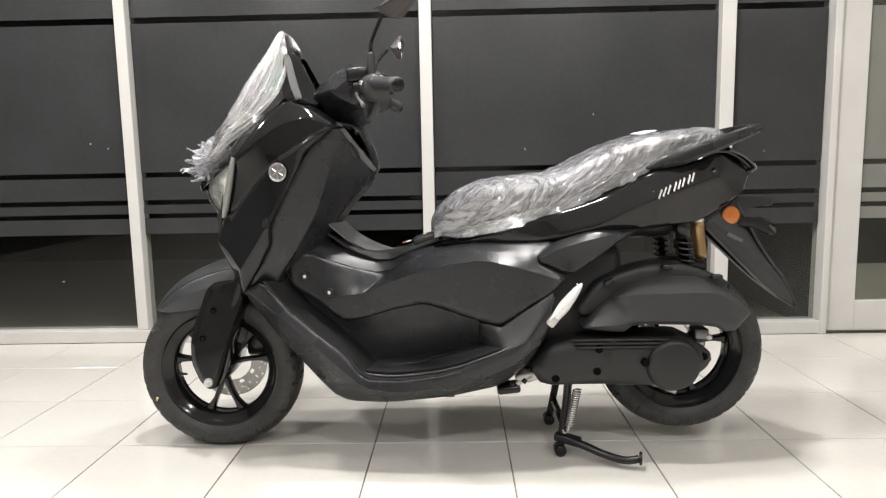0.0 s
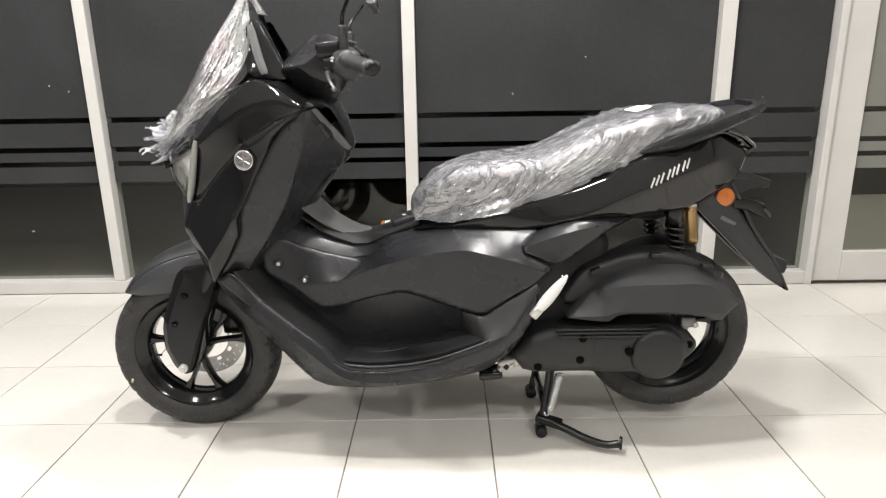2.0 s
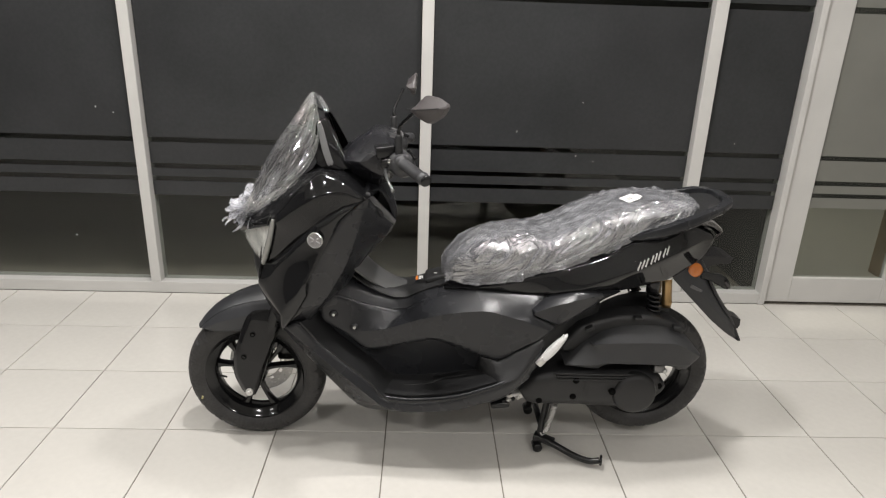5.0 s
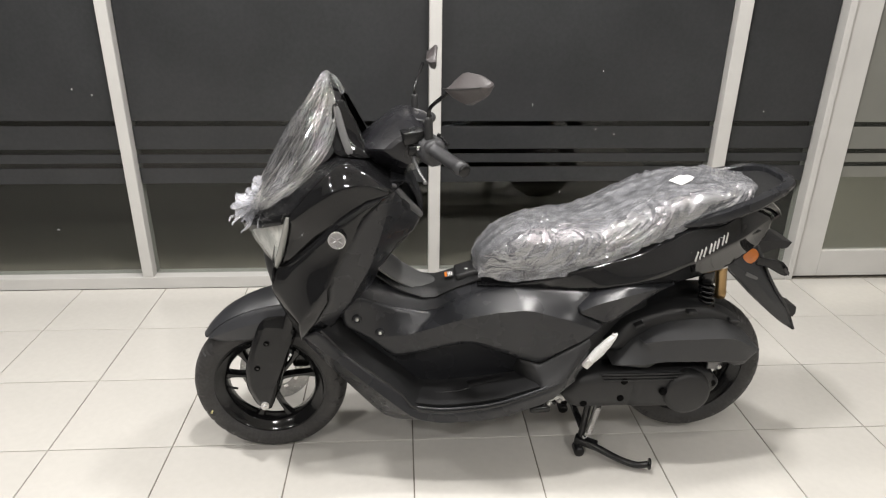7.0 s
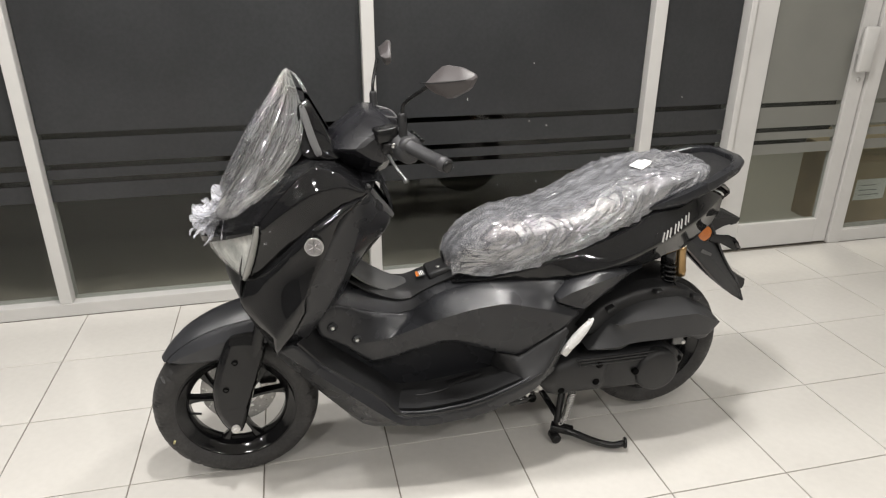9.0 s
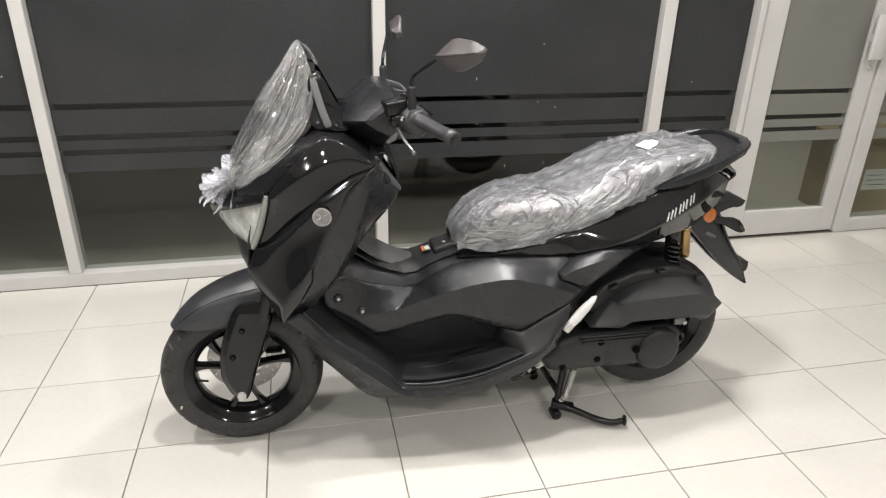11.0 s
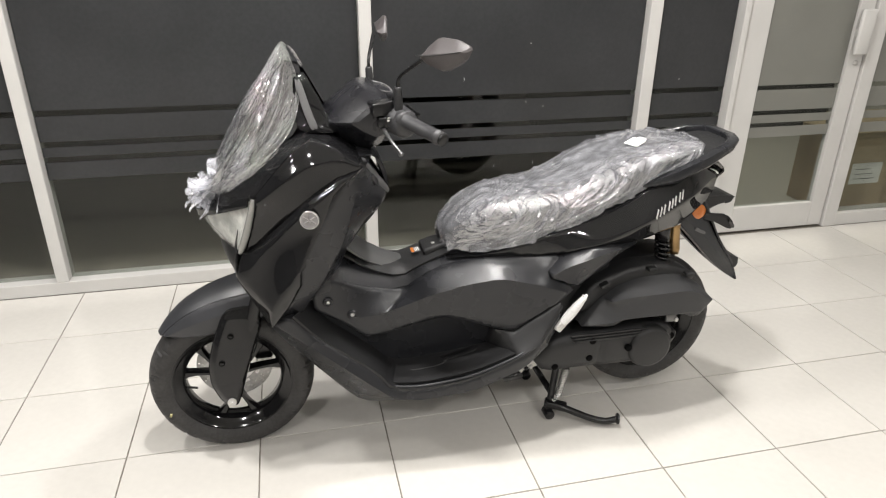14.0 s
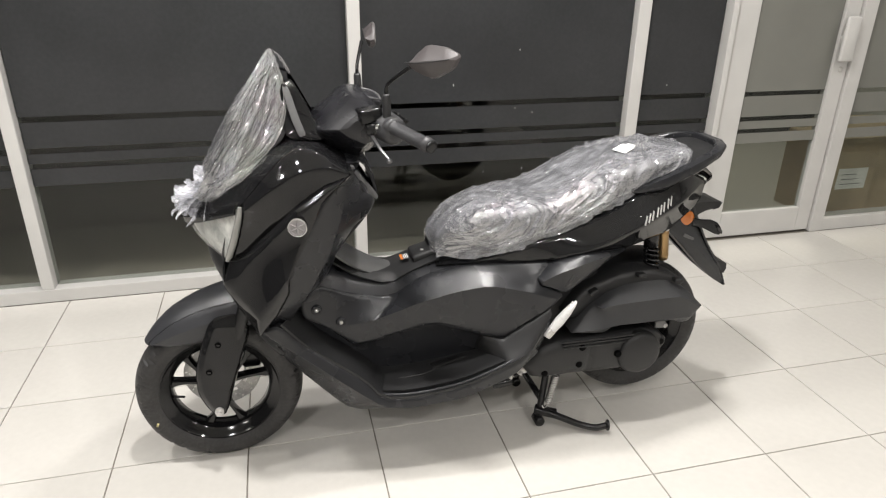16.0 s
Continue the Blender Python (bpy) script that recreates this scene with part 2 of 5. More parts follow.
def box_bm(x0, x1, y0, y1, z0, z1, bevel=0.0, bm=None, seg=2):
    own = bm is None
    bm = bm or bmesh.new()
    made = bmesh.ops.create_cube(bm, size=1)["verts"]
    for v in made:
        v.co = Vector(((x0 + x1) / 2 + v.co.x * (x1 - x0), (y0 + y1) / 2 + v.co.y * (y1 - y0), (z0 + z1) / 2 + v.co.z * (z1 - z0)))
    if bevel:
        edges = list({e for v in made for e in v.link_edges})
        bmesh.ops.bevel(bm, geom=edges, offset=bevel, segments=seg, affect="EDGES", profile=0.5)
    return bm


def chaikin(pts, closed=True, times=1, q=0.22):
    for _ in range(times):
        out = []
        n = len(pts)
        for i in range(n if closed else n - 1):
            a, b = np.array(pts[i], float), np.array(pts[(i + 1) % n], float)
            out += [a * (1 - q) + b * q, a * q + b * (1 - q)]
        pts = out if closed else [np.array(pts[0], float)] + out + [np.array(pts[-1], float)]
    return [np.array(p, float) for p in pts]


def resample(pts, step, closed=True):
    out = []
    n = len(pts)
    for i in range(n if closed else n - 1):
        a, b = np.array(pts[i], float), np.array(pts[(i + 1) % n], float)
        k = max(1, int(np.linalg.norm(b - a) / step + 0.5))
        out += [a + (b - a) * j / k for j in range(k)]
    if not closed:
        out.append(np.array(pts[-1], float))
    return out


def to_line(p, line):
    """Distances of the points p (n, 2) from a polyline."""
    best = np.full(len(p), 1e9)
    for a, b in zip(line[:-1], line[1:]):
        a, b = np.array(a, float), np.array(b, float)
        ab = b - a
        t = np.clip(((p - a) @ ab) / max(ab @ ab, 1e-12), 0, 1)
        best = np.minimum(best, np.linalg.norm(p - (a + t[:, None] * ab), axis=1))
    return best


def settle(x):
    """Stretches the bodywork a touch towards the tail."""
    return x + 0.008 * min(1.0, max(0.0, (x + 0.25) / 0.7))


def panel(name, outline, mat, parent=None, label="", creases=(), bulge=0.0, soft=0.02, ridges=(), thick=0.018, step=0.01, corner=1, side=-1, roll=0.004, blur=0):
    """A moulded cover: an outline of (x, half-width, z) with creases of the same kind, flat between them, edges rolled in."""
    from mathutils.geometry import delaunay_2d_cdt
    coarse = chaikin(outline, True, corner, 0.16) if corner else [np.array(p, float) for p in outline]
    coarse = resample(coarse, 0.02)
    creases = [resample(chaikin(line, False, 1, 0.16) if len(line) > 2 else [np.array(p, float) for p in line], 0.02, False) for line in creases]
    nb = len(coarse)
    edges = []
    pts = list(coarse)
    for line in creases:
        first = len(pts)
        pts += [np.array(p, float) for p in line]
        edges += [(i, i + 1) for i in range(first, len(pts) - 1)]
    tin, _, tris, origin, *_ = delaunay_2d_cdt([Vector((p[0], p[2])) for p in pts], edges, [list(range(nb))], 0, 1e-6)
    th = [pts[o[0]][1] if o else None for o in origin]
    for i, v in enumerate(tin):
        if th[i] is None:
            near = sorted(pts, key=lambda p: (p[0] - v.x) ** 2 + (p[2] - v.y) ** 2)[:2]
            th[i] = (near[0][1] + near[1][1]) / 2
    ring = resample(coarse, step)
    b = np.array([(p[0], p[2]) for p in ring])
    lo, hi = b.min(0), b.max(0)
    gx, gz = np.meshgrid(np.arange(lo[0] + step / 2, hi[0], step), np.arange(lo[1] + step / 2, hi[1], step))
    g = np.stack([gx.ravel(), gz.ravel()], 1)
    nxt = np.roll(b, -1, 0)
    inside = np.zeros(len(g), bool)
    for (ax, az), (bx, bz) in zip(b, nxt):
        if az != bz:
            inside ^= ((az > g[:, 1]) != (bz > g[:, 1])) & (g[:, 0] < (bx - ax) * (g[:, 1] - az) / (bz - az) + ax)
    g = g[inside]
    loop = [*b, b[0]]
    if len(g):
        g = g[to_line(g, loop) > 0.005 + step * 0.5]
    tan = np.roll(b, -1, 0) - np.roll(b, 1, 0)
    turn = np.sign(np.sum(b[:, 0] * np.roll(b[:, 1], -1) - np.roll(b[:, 0], -1) * b[:, 1]))
    inner = b + turn * 0.005 * np.stack([-tan[:, 1], tan[:, 0]], 1) / np.maximum(1e-9, np.linalg.norm(tan, axis=1))[:, None]
    inner = inner[to_line(inner, loop) > 0.0042]
    extra = [np.array([(p[0], p[2]) for p in resample(line, step, False)]) for line in creases]
    lines = []
    if extra:
        ex = np.concatenate(extra)
        sides = []
        for e in extra:
            tg = np.gradient(e, axis=0)
            nn = np.stack([-tg[:, 1], tg[:, 0]], 1) / np.maximum(1e-9, np.linalg.norm(tg, axis=1))[:, None]
            sides += [e + nn * 0.003, e - nn * 0.003]
        sides = np.concatenate(sides)
        sides = sides[(to_line(sides, loop) > 0.007)]
        sides = sides[np.min([to_line(sides, list(e)) for e in extra], 0) > 0.0025]
        if len(g):
            g = g[np.min(np.linalg.norm(g[:, None] - ex[None], axis=2), axis=1) > step * 0.5 + 0.003]
        inner = inner[np.min(np.linalg.norm(inner[:, None] - ex[None], axis=2), axis=1) > 0.004]
        g = np.concatenate([g, inner, sides])
        at = len(b) + len(g)
        for e in extra:
            lines += [(at + i, at + i + 1) for i in range(len(e) - 1)]
            at += len(e)
        g = np.concatenate([g, ex])
    else:
        g = np.concatenate([g, inner])
    verts2, _, faces, origin2, *_ = delaunay_2d_cdt([Vector(p) for p in (*b, *g)], lines, [list(range(len(b)))], 1, 1e-6)
    fold = np.array([any(k >= len(b) + len(g) - sum(map(len, extra)) for k in o) or not o for o in origin2])
    p2 = np.array([(v.x, v.y) for v in verts2])
    d = to_line(p2, loop)
    # heights from the flat facets
    h = np.full(len(p2), np.nan)
    best = np.full(len(p2), 1e9)
    for tri in tris:
        for k in range(1, len(tri) - 1):
            ia, ib, ic = tri[0], tri[k], tri[k + 1]
            A, B, Q = (np.array((tin[i].x, tin[i].y)) for i in (ia, ib, ic))
            den = (B[0] - A[0]) * (Q[1] - A[1]) - (Q[0] - A[0]) * (B[1] - A[1])
            if abs(den) < 1e-10:
                continue
            u = ((p2[:, 0] - A[0]) * (Q[1] - A[1]) - (Q[0] - A[0]) * (p2[:, 1] - A[1])) / den
            v = ((B[0] - A[0]) * (p2[:, 1] - A[1]) - (p2[:, 0] - A[0]) * (B[1] - A[1])) / den
            miss = np.maximum(0, -np.minimum(np.minimum(u, v), 1 - u - v))
            val = th[ia] * (1 - u - v) + th[ib] * u + th[ic] * v
            take = miss < best
            h[take], best[take] = val[take], miss[take]
    # a taut skin between the creases, which are then softened a little
    tri = np.array([(f[0], f[k], f[k + 1]) for f in faces for k in range(1, len(f) - 1)])
    ea, wt = [], []
    for a0, b0, c0 in ((0, 1, 2), (1, 2, 0), (2, 0, 1)):
        u, v = p2[tri[:, a0]] - p2[tri[:, c0]], p2[tri[:, b0]] - p2[tri[:, c0]]
        cot = np.clip(np.sum(u * v, 1) / np.maximum(1e-12, np.abs(u[:, 0] * v[:, 1] - u[:, 1] * v[:, 0])), -0.5, 20)
        ea += [tri[:, [a0, b0]], tri[:, [b0, a0]]]
        wt += [cot, cot]
    ea, wt = np.concatenate(ea), np.concatenate(wt)
    count = np.maximum(1e-9, np.bincount(ea[:, 0], wt, len(p2)))
    free = d > 1e-5
    for k in range(250 + blur):
        mean = np.bincount(ea[:, 0], h[ea[:, 1]] * wt, len(p2)) / count
        h = np.where(free & ~fold if k < 250 else free, h * 0.3 + mean * 0.7, h)
    h += bulge * (1 - np.exp(-d / soft)) - roll * (d < 1e-5)
    for line, amp, width in ridges:
        h += amp * np.clip(1 - to_line(p2, line) / width, 0, 1)
    bm = bmesh.new()
    vs = [bm.verts.new((p[0], C + side * hh, p[1])) for p, hh in zip(p2, h)]
    for f in faces:
        try:
            bm.faces.new([vs[i] for i in f])
        except ValueError:
            pass
    rim = [e for e in bm.edges if len(e.link_faces) == 1]
    made = bmesh.ops.extrude_edge_only(bm, edges=rim)["geom"]
    for v in made:
        if isinstance(v, bmesh.types.BMVert):
            v.co.y -= side * thick
    bmesh.ops.delete(bm, geom=[v for v in bm.verts if not v.link_faces], context="VERTS")
    bmesh.ops.recalc_face_normals(bm, faces=bm.faces)
    return sharp(part(name, bm, mat, parent, label), 50)


def panels(name, outline, mat, parent, label="", **kw):
    """The left-hand cover and its mirror image."""
    return panel(name, outline, mat, parent, label, side=-1, **kw), panel(name, outline, mat, parent, label, side=1, **kw)


def bridge(name, pts, mat, parent, label="", n=12, thick=0.006, power=2.0, smooth_times=1):
    """A sheet across the machine: rows of (x, half-width, z, bow in x, bow in z)."""
    rows = resample(chaikin([(settle(p[0]), *p[1:]) for p in pts], False, smooth_times), 0.015, False)
    bm = bmesh.new()
    grid = []
    for layer in (0, 1):
        g = []
        for x, h, z, dx, dz in rows:
            line = []
            for k in range(n + 1):
                s = -1 + 2 * k / n
                f = 1 - abs(s) ** power
                line.append(Vector((x + dx * f, C + s * h, z + dz * f)))
            g.append(line)
        grid.append(g)
    tops = [[bm.verts.new(v) for v in line] for line in grid[0]]
    for i in range(len(tops) - 1):
        for k in range(n):
            bm.faces.new((tops[i][k], tops[i + 1][k], tops[i + 1][k + 1], tops[i][k + 1]))
    bm.normal_update()
    faces = list(bm.faces)
    back = {v: bm.verts.new(v.co - v.normal * thick) for v in list(bm.verts)}
    for f in faces:
        bm.faces.new([back[v] for v in reversed(f.verts)])
    for e in [e for e in bm.edges if len(e.link_faces) == 1 and e.verts[0] in back and e.verts[1] in back]:
        a, b2 = e.verts
        bm.faces.new((a, b2, back[b2], back[a]))
    bmesh.ops.recalc_face_normals(bm, faces=bm.faces)
    return sharp(part(name, bm, mat, parent, label), 45)


def loft_bm(sections, bm=None, caps=True):
    """Rings of equal length joined into a skin."""
    bm = bm or bmesh.new()
    rings = [[bm.verts.new(p) for p in ring] for ring in sections]
    n = len(rings[0])
    for a, b in zip(rings[:-1], rings[1:]):
        for i in range(n):
            bm.faces.new((a[i], a[(i + 1) % n], b[(i + 1) % n], b[i]))
    if caps:
        bm.faces.new(list(reversed(rings[0])))
        bm.faces.new(rings[-1])
    return bm


def tube_bm(pts, radius, n=12, bm=None, times=2, step=0.02):
    """A round bar along a path; radius may be a list, one value a point."""
    radii = radius if isinstance(radius, (list, tuple)) else [radius] * len(pts)
    path = [np.array([*p, r], float) for p, r in zip(pts, radii)]
    if times:
        path = chaikin(path, False, times)
    rings = []
    up = Vector((0.13, 0.21, 0.97))
    for i, p in enumerate(path):
        a, b = path[max(0, i - 1)], path[min(len(path) - 1, i + 1)]
        d = Vector(b[:3] - a[:3])
        d = d.normalized() if d.length > 1e-9 else Vector((0, 0, 1))
        u = up - d * up.dot(d)
        if u.length < 0.05:
            u = Vector((1, 0, 0)) - d * d.x
        u.normalize()
        v = d.cross(u)
        rings.append([Vector(p[:3]) + (u * math.cos(t) + v * math.sin(t)) * p[3] for t in [2 * math.pi * k / n for k in range(n)]])
    return loft_bm(rings, bm)


def lathe_bm(profile, n=64, bm=None, closed=False):
    """A turned shape round the y axis: profile of (radius, y)."""
    bm = bm or bmesh.new()
    rings = []
    for k in range(n):
        t = 2 * math.pi * k / n
        rings.append([bm.verts.new((r * math.cos(t), y, r * math.sin(t))) for r, y in profile])
    m = len(profile)
    for k in range(n):
        a, b = rings[k], rings[(k + 1) % n]
        for i in range(m if closed else m - 1):
            j = (i + 1) % m
            bm.faces.new((a[i], b[i], b[j], a[j]))
    if not closed:
        for i in (0, m - 1):
            if profile[i][0] > 1e-5:
                bm.faces.new([r[i] for r in rings])
    bmesh.ops.recalc_face_normals(bm, faces=bm.faces)
    return bm


def moved(bm, m):
    bmesh.ops.transform(bm, matrix=m, verts=bm.verts)
    return bm


def thing(name, place, label, category, group=""):
    ob = new(name)
    ob.empty_display_size = 0.05
    ob.location = place
    return tagged(ob, label, category, group)


def skin_of(ob):
    """How far out a finished cover stands at (x, z), as a half-width."""
    tree = BVHTree.FromPolygons([v.co.copy() for v in ob.data.vertices], [tuple(p.vertices) for p in ob.data.polygons])

    def half_width(x, z):
        hit = tree.ray_cast(Vector((x, -2.0, z)), Vector((0, 1, 0)))[0]
        return C - hit.y
    return half_width


# ---- the room ----
WALL_Y = 1.2
ROOM = (-4.4, 4.6, -6.0)  # x from, x to, y from


def setting(name, bm, mat, label, category, smooth=False):
    return tagged(part(name, bm, mat, None, "", smooth), label, category, "", "structure")


floor = setting("floor", box_bm(ROOM[0], ROOM[1], ROOM[2], 4.2, -0.08, -0.004), GROUT, "cream glazed floor tiles with thin grey joints", "floor")
# ceiling is unseen, kept white to bounce light into the shadows
setting("ceiling", box_bm(ROOM[0], ROOM[1], ROOM[2], 4.2, 2.96, 3.06), CEILING, "plain white ceiling out of view, bounces fill light", "ceiling")
# unseen; coloured dark so the glass mirrors an unlit end of the room
setting("wall_west", box_bm(ROOM[0] - 0.12, ROOM[0], ROOM[2], 4.2, -0.08, 2.96), UNLITWALL, "plain wall out of view, coloured dark for an unlit far end", "wall")
# unseen as well, pale for the same bounce
setting("wall_east", box_bm(ROOM[1], ROOM[1] + 0.12, ROOM[2], 4.2, -0.08, 2.96), WALL, "plain pale wall out of view, bounces fill light", "wall")
# unseen wall behind the camera, added for fill and gloss reflections
setting("wall_south", box_bm(ROOM[0], ROOM[1], ROOM[2] - 0.12, ROOM[2], -0.08, 2.96), FILLWALL, "plain grey wall out of view, toned for fill light", "wall")
# the dark of the room behind the glass is put into this wall's colour
setting("wall_north", box_bm(ROOM[0], ROOM[1], 4.2, 4.32, -0.08, 2.96), UNLITWALL, "wall behind the glazing, coloured dark for the unlit room", "wall")
# added, unseen: keeps the office lamp out of the dark bays
setting("wall_light_block", box_bm(1.99, 2.05, 1.33, 4.2, 0.0, 2.96), UNLITWALL, "added partition behind the glazing that blocks the office light", "wall")

# glazing bays: x from, x to
BAYS = [(-4.36, -2.72), (-2.668, -1.304), (-1.252, 0.1), (0.156, 1.474), (1.538, 1.972)]
CLEAR = [(0.8, 0.824), (0.668, 0.692), (0.603, 0.626)]  # gaps in the film
FLECKS = [(0.905, 1.055, 0.0022, 0.006), (0.896, 0.785, 0.0022, 0.007), (0.95, 0.48, 0.0022, 0.012), (0.586, 0.9, 0.0022, 0.012), (0.747, 0.474, 0.0022, 0.01), (0.987, 0.76, 0.004, 0.003), (1.704, 0.87, 0.0022, 0.005), (-1.483, 0.965, 0.004, 0.008), (-1.675, 0.3, 0.012, 0.006), (-1.4, 0.94, 0.004, 0.006)]  # dried white drips on the panes
FILM_LOW, TOPGAP = 0.528, (1.512, 1.54)
frame_ob = setting("trim", box_bm(ROOM[0], 1.98, WALL_Y, WALL_Y + 0.1, 0.0, 0.062, 0.003), FRAME, "white aluminium sill of the glazed wall", "window frame")
for x0, x1 in [(-2.72, -2.668), (-1.304, -1.252), (0.1, 0.156), (1.474, 1.538)]:
    setting("window_frame", box_bm(x0, x1, WALL_Y, WALL_Y + 0.1, 0.062, 2.96, 0.004), FRAME, "white aluminium upright of the glazed wall", "window frame")
for i, (x0, x1) in enumerate(BAYS):
    pane = setting("window_%d" % (i + 1), box_bm(x0, x1, WALL_Y + 0.05, WALL_Y + 0.056, 0.062, 2.96), GLASS, "clear window glass with dark film strips", "window")
    pane.visible_shadow = False
    strips = [(FILM_LOW, CLEAR[2][0]), (CLEAR[2][1], CLEAR[1][0]), (CLEAR[1][1], CLEAR[0][0]), (CLEAR[0][1], TOPGAP[0]), (TOPGAP[1], 2.95)]
    for z0, z1 in strips:
        film = part("film_strip", box_bm(x0 + 0.004, x1 - 0.004, WALL_Y + 0.046, WALL_Y + 0.0485, z0, z1), FILM, pane, "", False)
    for fx, fz, fw, fh in FLECKS:
        if x0 < fx < x1:
            part("paint_fleck", box_bm(fx - fw / 2, fx + fw / 2, WALL_Y + 0.0448, WALL_Y + 0.0459, fz - fh / 2, fz + fh / 2), ALLOY, pane, "", False)

# ---- the scooter ----
scooter = tagged(new("scooter"), "new black maxi scooter on its centre stand, seat still wrapped", "scooter")
scooter.empty_display_size = 0.1
scooter.location = (0.24, C, 0.0)
INV = Matrix.Translation(scooter.location).inverted()


def hang(*obs):
    """Hangs finished world-placed meshes under the scooter."""
    for o in obs:
        o.parent = scooter
        o.matrix_parent_inverse = INV
    return obs[0]


def under(parent, *obs):
    """Hangs finished meshes, whose places are the world's, under a part of the scooter."""
    bpy.context.view_layer.update()
    for o in obs:
        o.parent = parent
        o.matrix_parent_inverse = parent.matrix_world.inverted()
    return obs[0]


def sheet(name, edge_a, edge_b, mat, label="", n=8, thick=0.006, sag=0.0, times=1):
    """A moulded sheet between two edges of equal count."""
    pair = chaikin([np.array([*a, *b], float) for a, b in zip(edge_a, edge_b)], False, times)
    pair = resample(pair, 0.03, False)
    bm = bmesh.new()
    rows = []
    for p in pair:
        a, b = Vector(p[:3]), Vector(p[3:])
        rows.append([bm.verts.new(a.lerp(b, k / n) + Vector((0, 0, -sag * 4 * (k / n) * (1 - k / n)))) for k in range(n + 1)])
    for r, s in zip(rows[:-1], rows[1:]):
        for k in range(n):
            bm.faces.new((r[k], s[k], s[k + 1], r[k + 1]))
    bm.normal_update()
    bmesh.ops.solidify(bm, geom=list(bm.faces), thickness=thick)
    bmesh.ops.recalc_face_normals(bm, faces=bm.faces)
    return sharp(part(name, bm, mat, None, label), 45)


def wheel(name, cx, cz, radius, half, disc_r, disc_y, label):
    """A V-spoked cast wheel with its tyre; the disc stands on the far side."""
    rim_r = radius - 0.066
    k = half / 0.055
    bm = lathe_bm([(rim_r, 0.042 * k), (rim_r - 0.006, 0.044 * k), (rim_r - 0.014, 0.036 * k), (rim_r - 0.03, 0.028 * k), (rim_r - 0.036, 0.018 * k), (rim_r - 0.036, -0.018 * k),
                   (rim_r - 0.03, -0.028 * k), (rim_r - 0.014, -0.036 * k), (rim_r - 0.006, -0.044 * k), (rim_r, -0.042 * k), (rim_r - 0.008, -0.02), (rim_r - 0.008, 0.02)], 72, closed=True)
    lathe_bm([(0.0, -0.05), (0.026, -0.05), (0.034, -0.04), (0.036, 0), (0.034, 0.04), (0.026, 0.05), (0.0, 0.05)], 32, bm)
    rim = hang(sharp(part(name, moved(bm, pose(cx, C, cz)), RIM, None, label)))
    # tyre with slanted grooves
    prof = [(rim_r - 0.004, -0.04 * k), (rim_r + 0.012, -0.051 * k), (rim_r + 0.03, -0.055 * k), (rim_r + 0.044, -0.0515 * k), (rim_r + 0.054, -0.043 * k), (rim_r + 0.061, -0.028 * k), (rim_r + 0.065, -0.012 * k), (rim_r + 0.066, 0)]
    prof = prof + [(r, -y) for r, y in reversed(prof[:-1])]
    n = 288
    bm = bmesh.new()
    rings = []
    for a in range(n):
        t = 2 * math.pi * a / n
        ring = []
        for i, (r, y) in enumerate(prof):
            lean = (a + abs(i - 7) * 3) % 18
            if 2 <= i <= 12 and i != 7 and lean == 0:
                r -= 0.006
                y *= 0.97
            elif i in (3, 4, 10, 11) and (lean + 8) % 18 == 0:
                r -= 0.004
            ring.append(bm.verts.new((r * math.cos(t), y, r * math.sin(t))))
        rings.append(ring)
    for a in range(n):
        p, q = rings[a], rings[(a + 1) % n]
        for i in range(len(prof) - 1):
            bm.faces.new((p[i], q[i], q[i + 1], p[i + 1]))
    bmesh.ops.recalc_face_normals(bm, faces=bm.faces)
    under(rim, sharp(part("tyre", moved(bm, pose(cx, C, cz)), RUBBER, None, "new black grooved tyre"), 30))
    if name == "front_wheel":
        t = radians(204)
        under(rim, part("paint_dot", moved(box_bm(-0.006, 0.006, -0.001, 0.001, -0.003, 0.003), pose(cx + (rim_r + 0.03) * math.cos(t), C - 0.0555 * k, cz + (rim_r + 0.03) * math.sin(t), 0, -70, 0)), PAINTDOT, None, "small yellow factory paint mark"))
    for v in range(3):
        for s in (-1, 1):
            a0, a1 = radians(-90 + 120 * v + s * 9), radians(-90 + 120 * v + s * 21)
            r0, r1 = 0.026, rim_r - 0.03
            secs = []
            for f in np.linspace(0, 1, 7):
                a = a0 + (a1 - a0) * f
                r = r0 + (r1 - r0) * f
                w = 0.0095 - 0.003 * math.sin(math.pi * f) + (0.008 * (f - 0.75) * 4 if f > 0.75 else 0)
                d = 0.015 + 0.002 * (1 - f)
                c, tn = Vector((math.cos(a), 0, math.sin(a))), Vector((-math.sin(a), 0, math.cos(a)))
                secs.append([c * r + tn * (w * u) + Vector((0, d * q, 0)) for u, q in ((-1, -0.5), (-0.6, -1), (0.6, -1), (1, -0.5), (1, 0.5), (0.6, 1), (-0.6, 1), (-1, 0.5))])
            bm = loft_bm(secs)
            bmesh.ops.recalc_face_normals(bm, faces=bm.faces)
            under(rim, sharp(part("spoke", moved(bm, pose(cx, C, cz)), RIM)))
    # brake disc: a polar sheet with holes left out
    bm = bmesh.new()
    na, nr = 120, 10
    rr = np.linspace(disc_r * 0.56, disc_r, nr + 1)
    vs = [[bm.verts.new((r * math.cos(2 * math.pi * a / na), disc_y, r * math.sin(2 * math.pi * a / na))) for r in rr] for a in range(na)]
    for a in range(na):
        for i in range(nr):
            big = i in (1, 2) and a % 12 in (0, 1, 2, 3)
            small = i in (5, 8) and (a + (3 if i == 8 else 0)) % 6 in (0,)
            if not (big or small or (i == 6 and (a + 2) % 10 == 0)):
                b = (a + 1) % na
                bm.faces.new((vs[a][i], vs[b][i], vs[b][i + 1], vs[a][i + 1]))
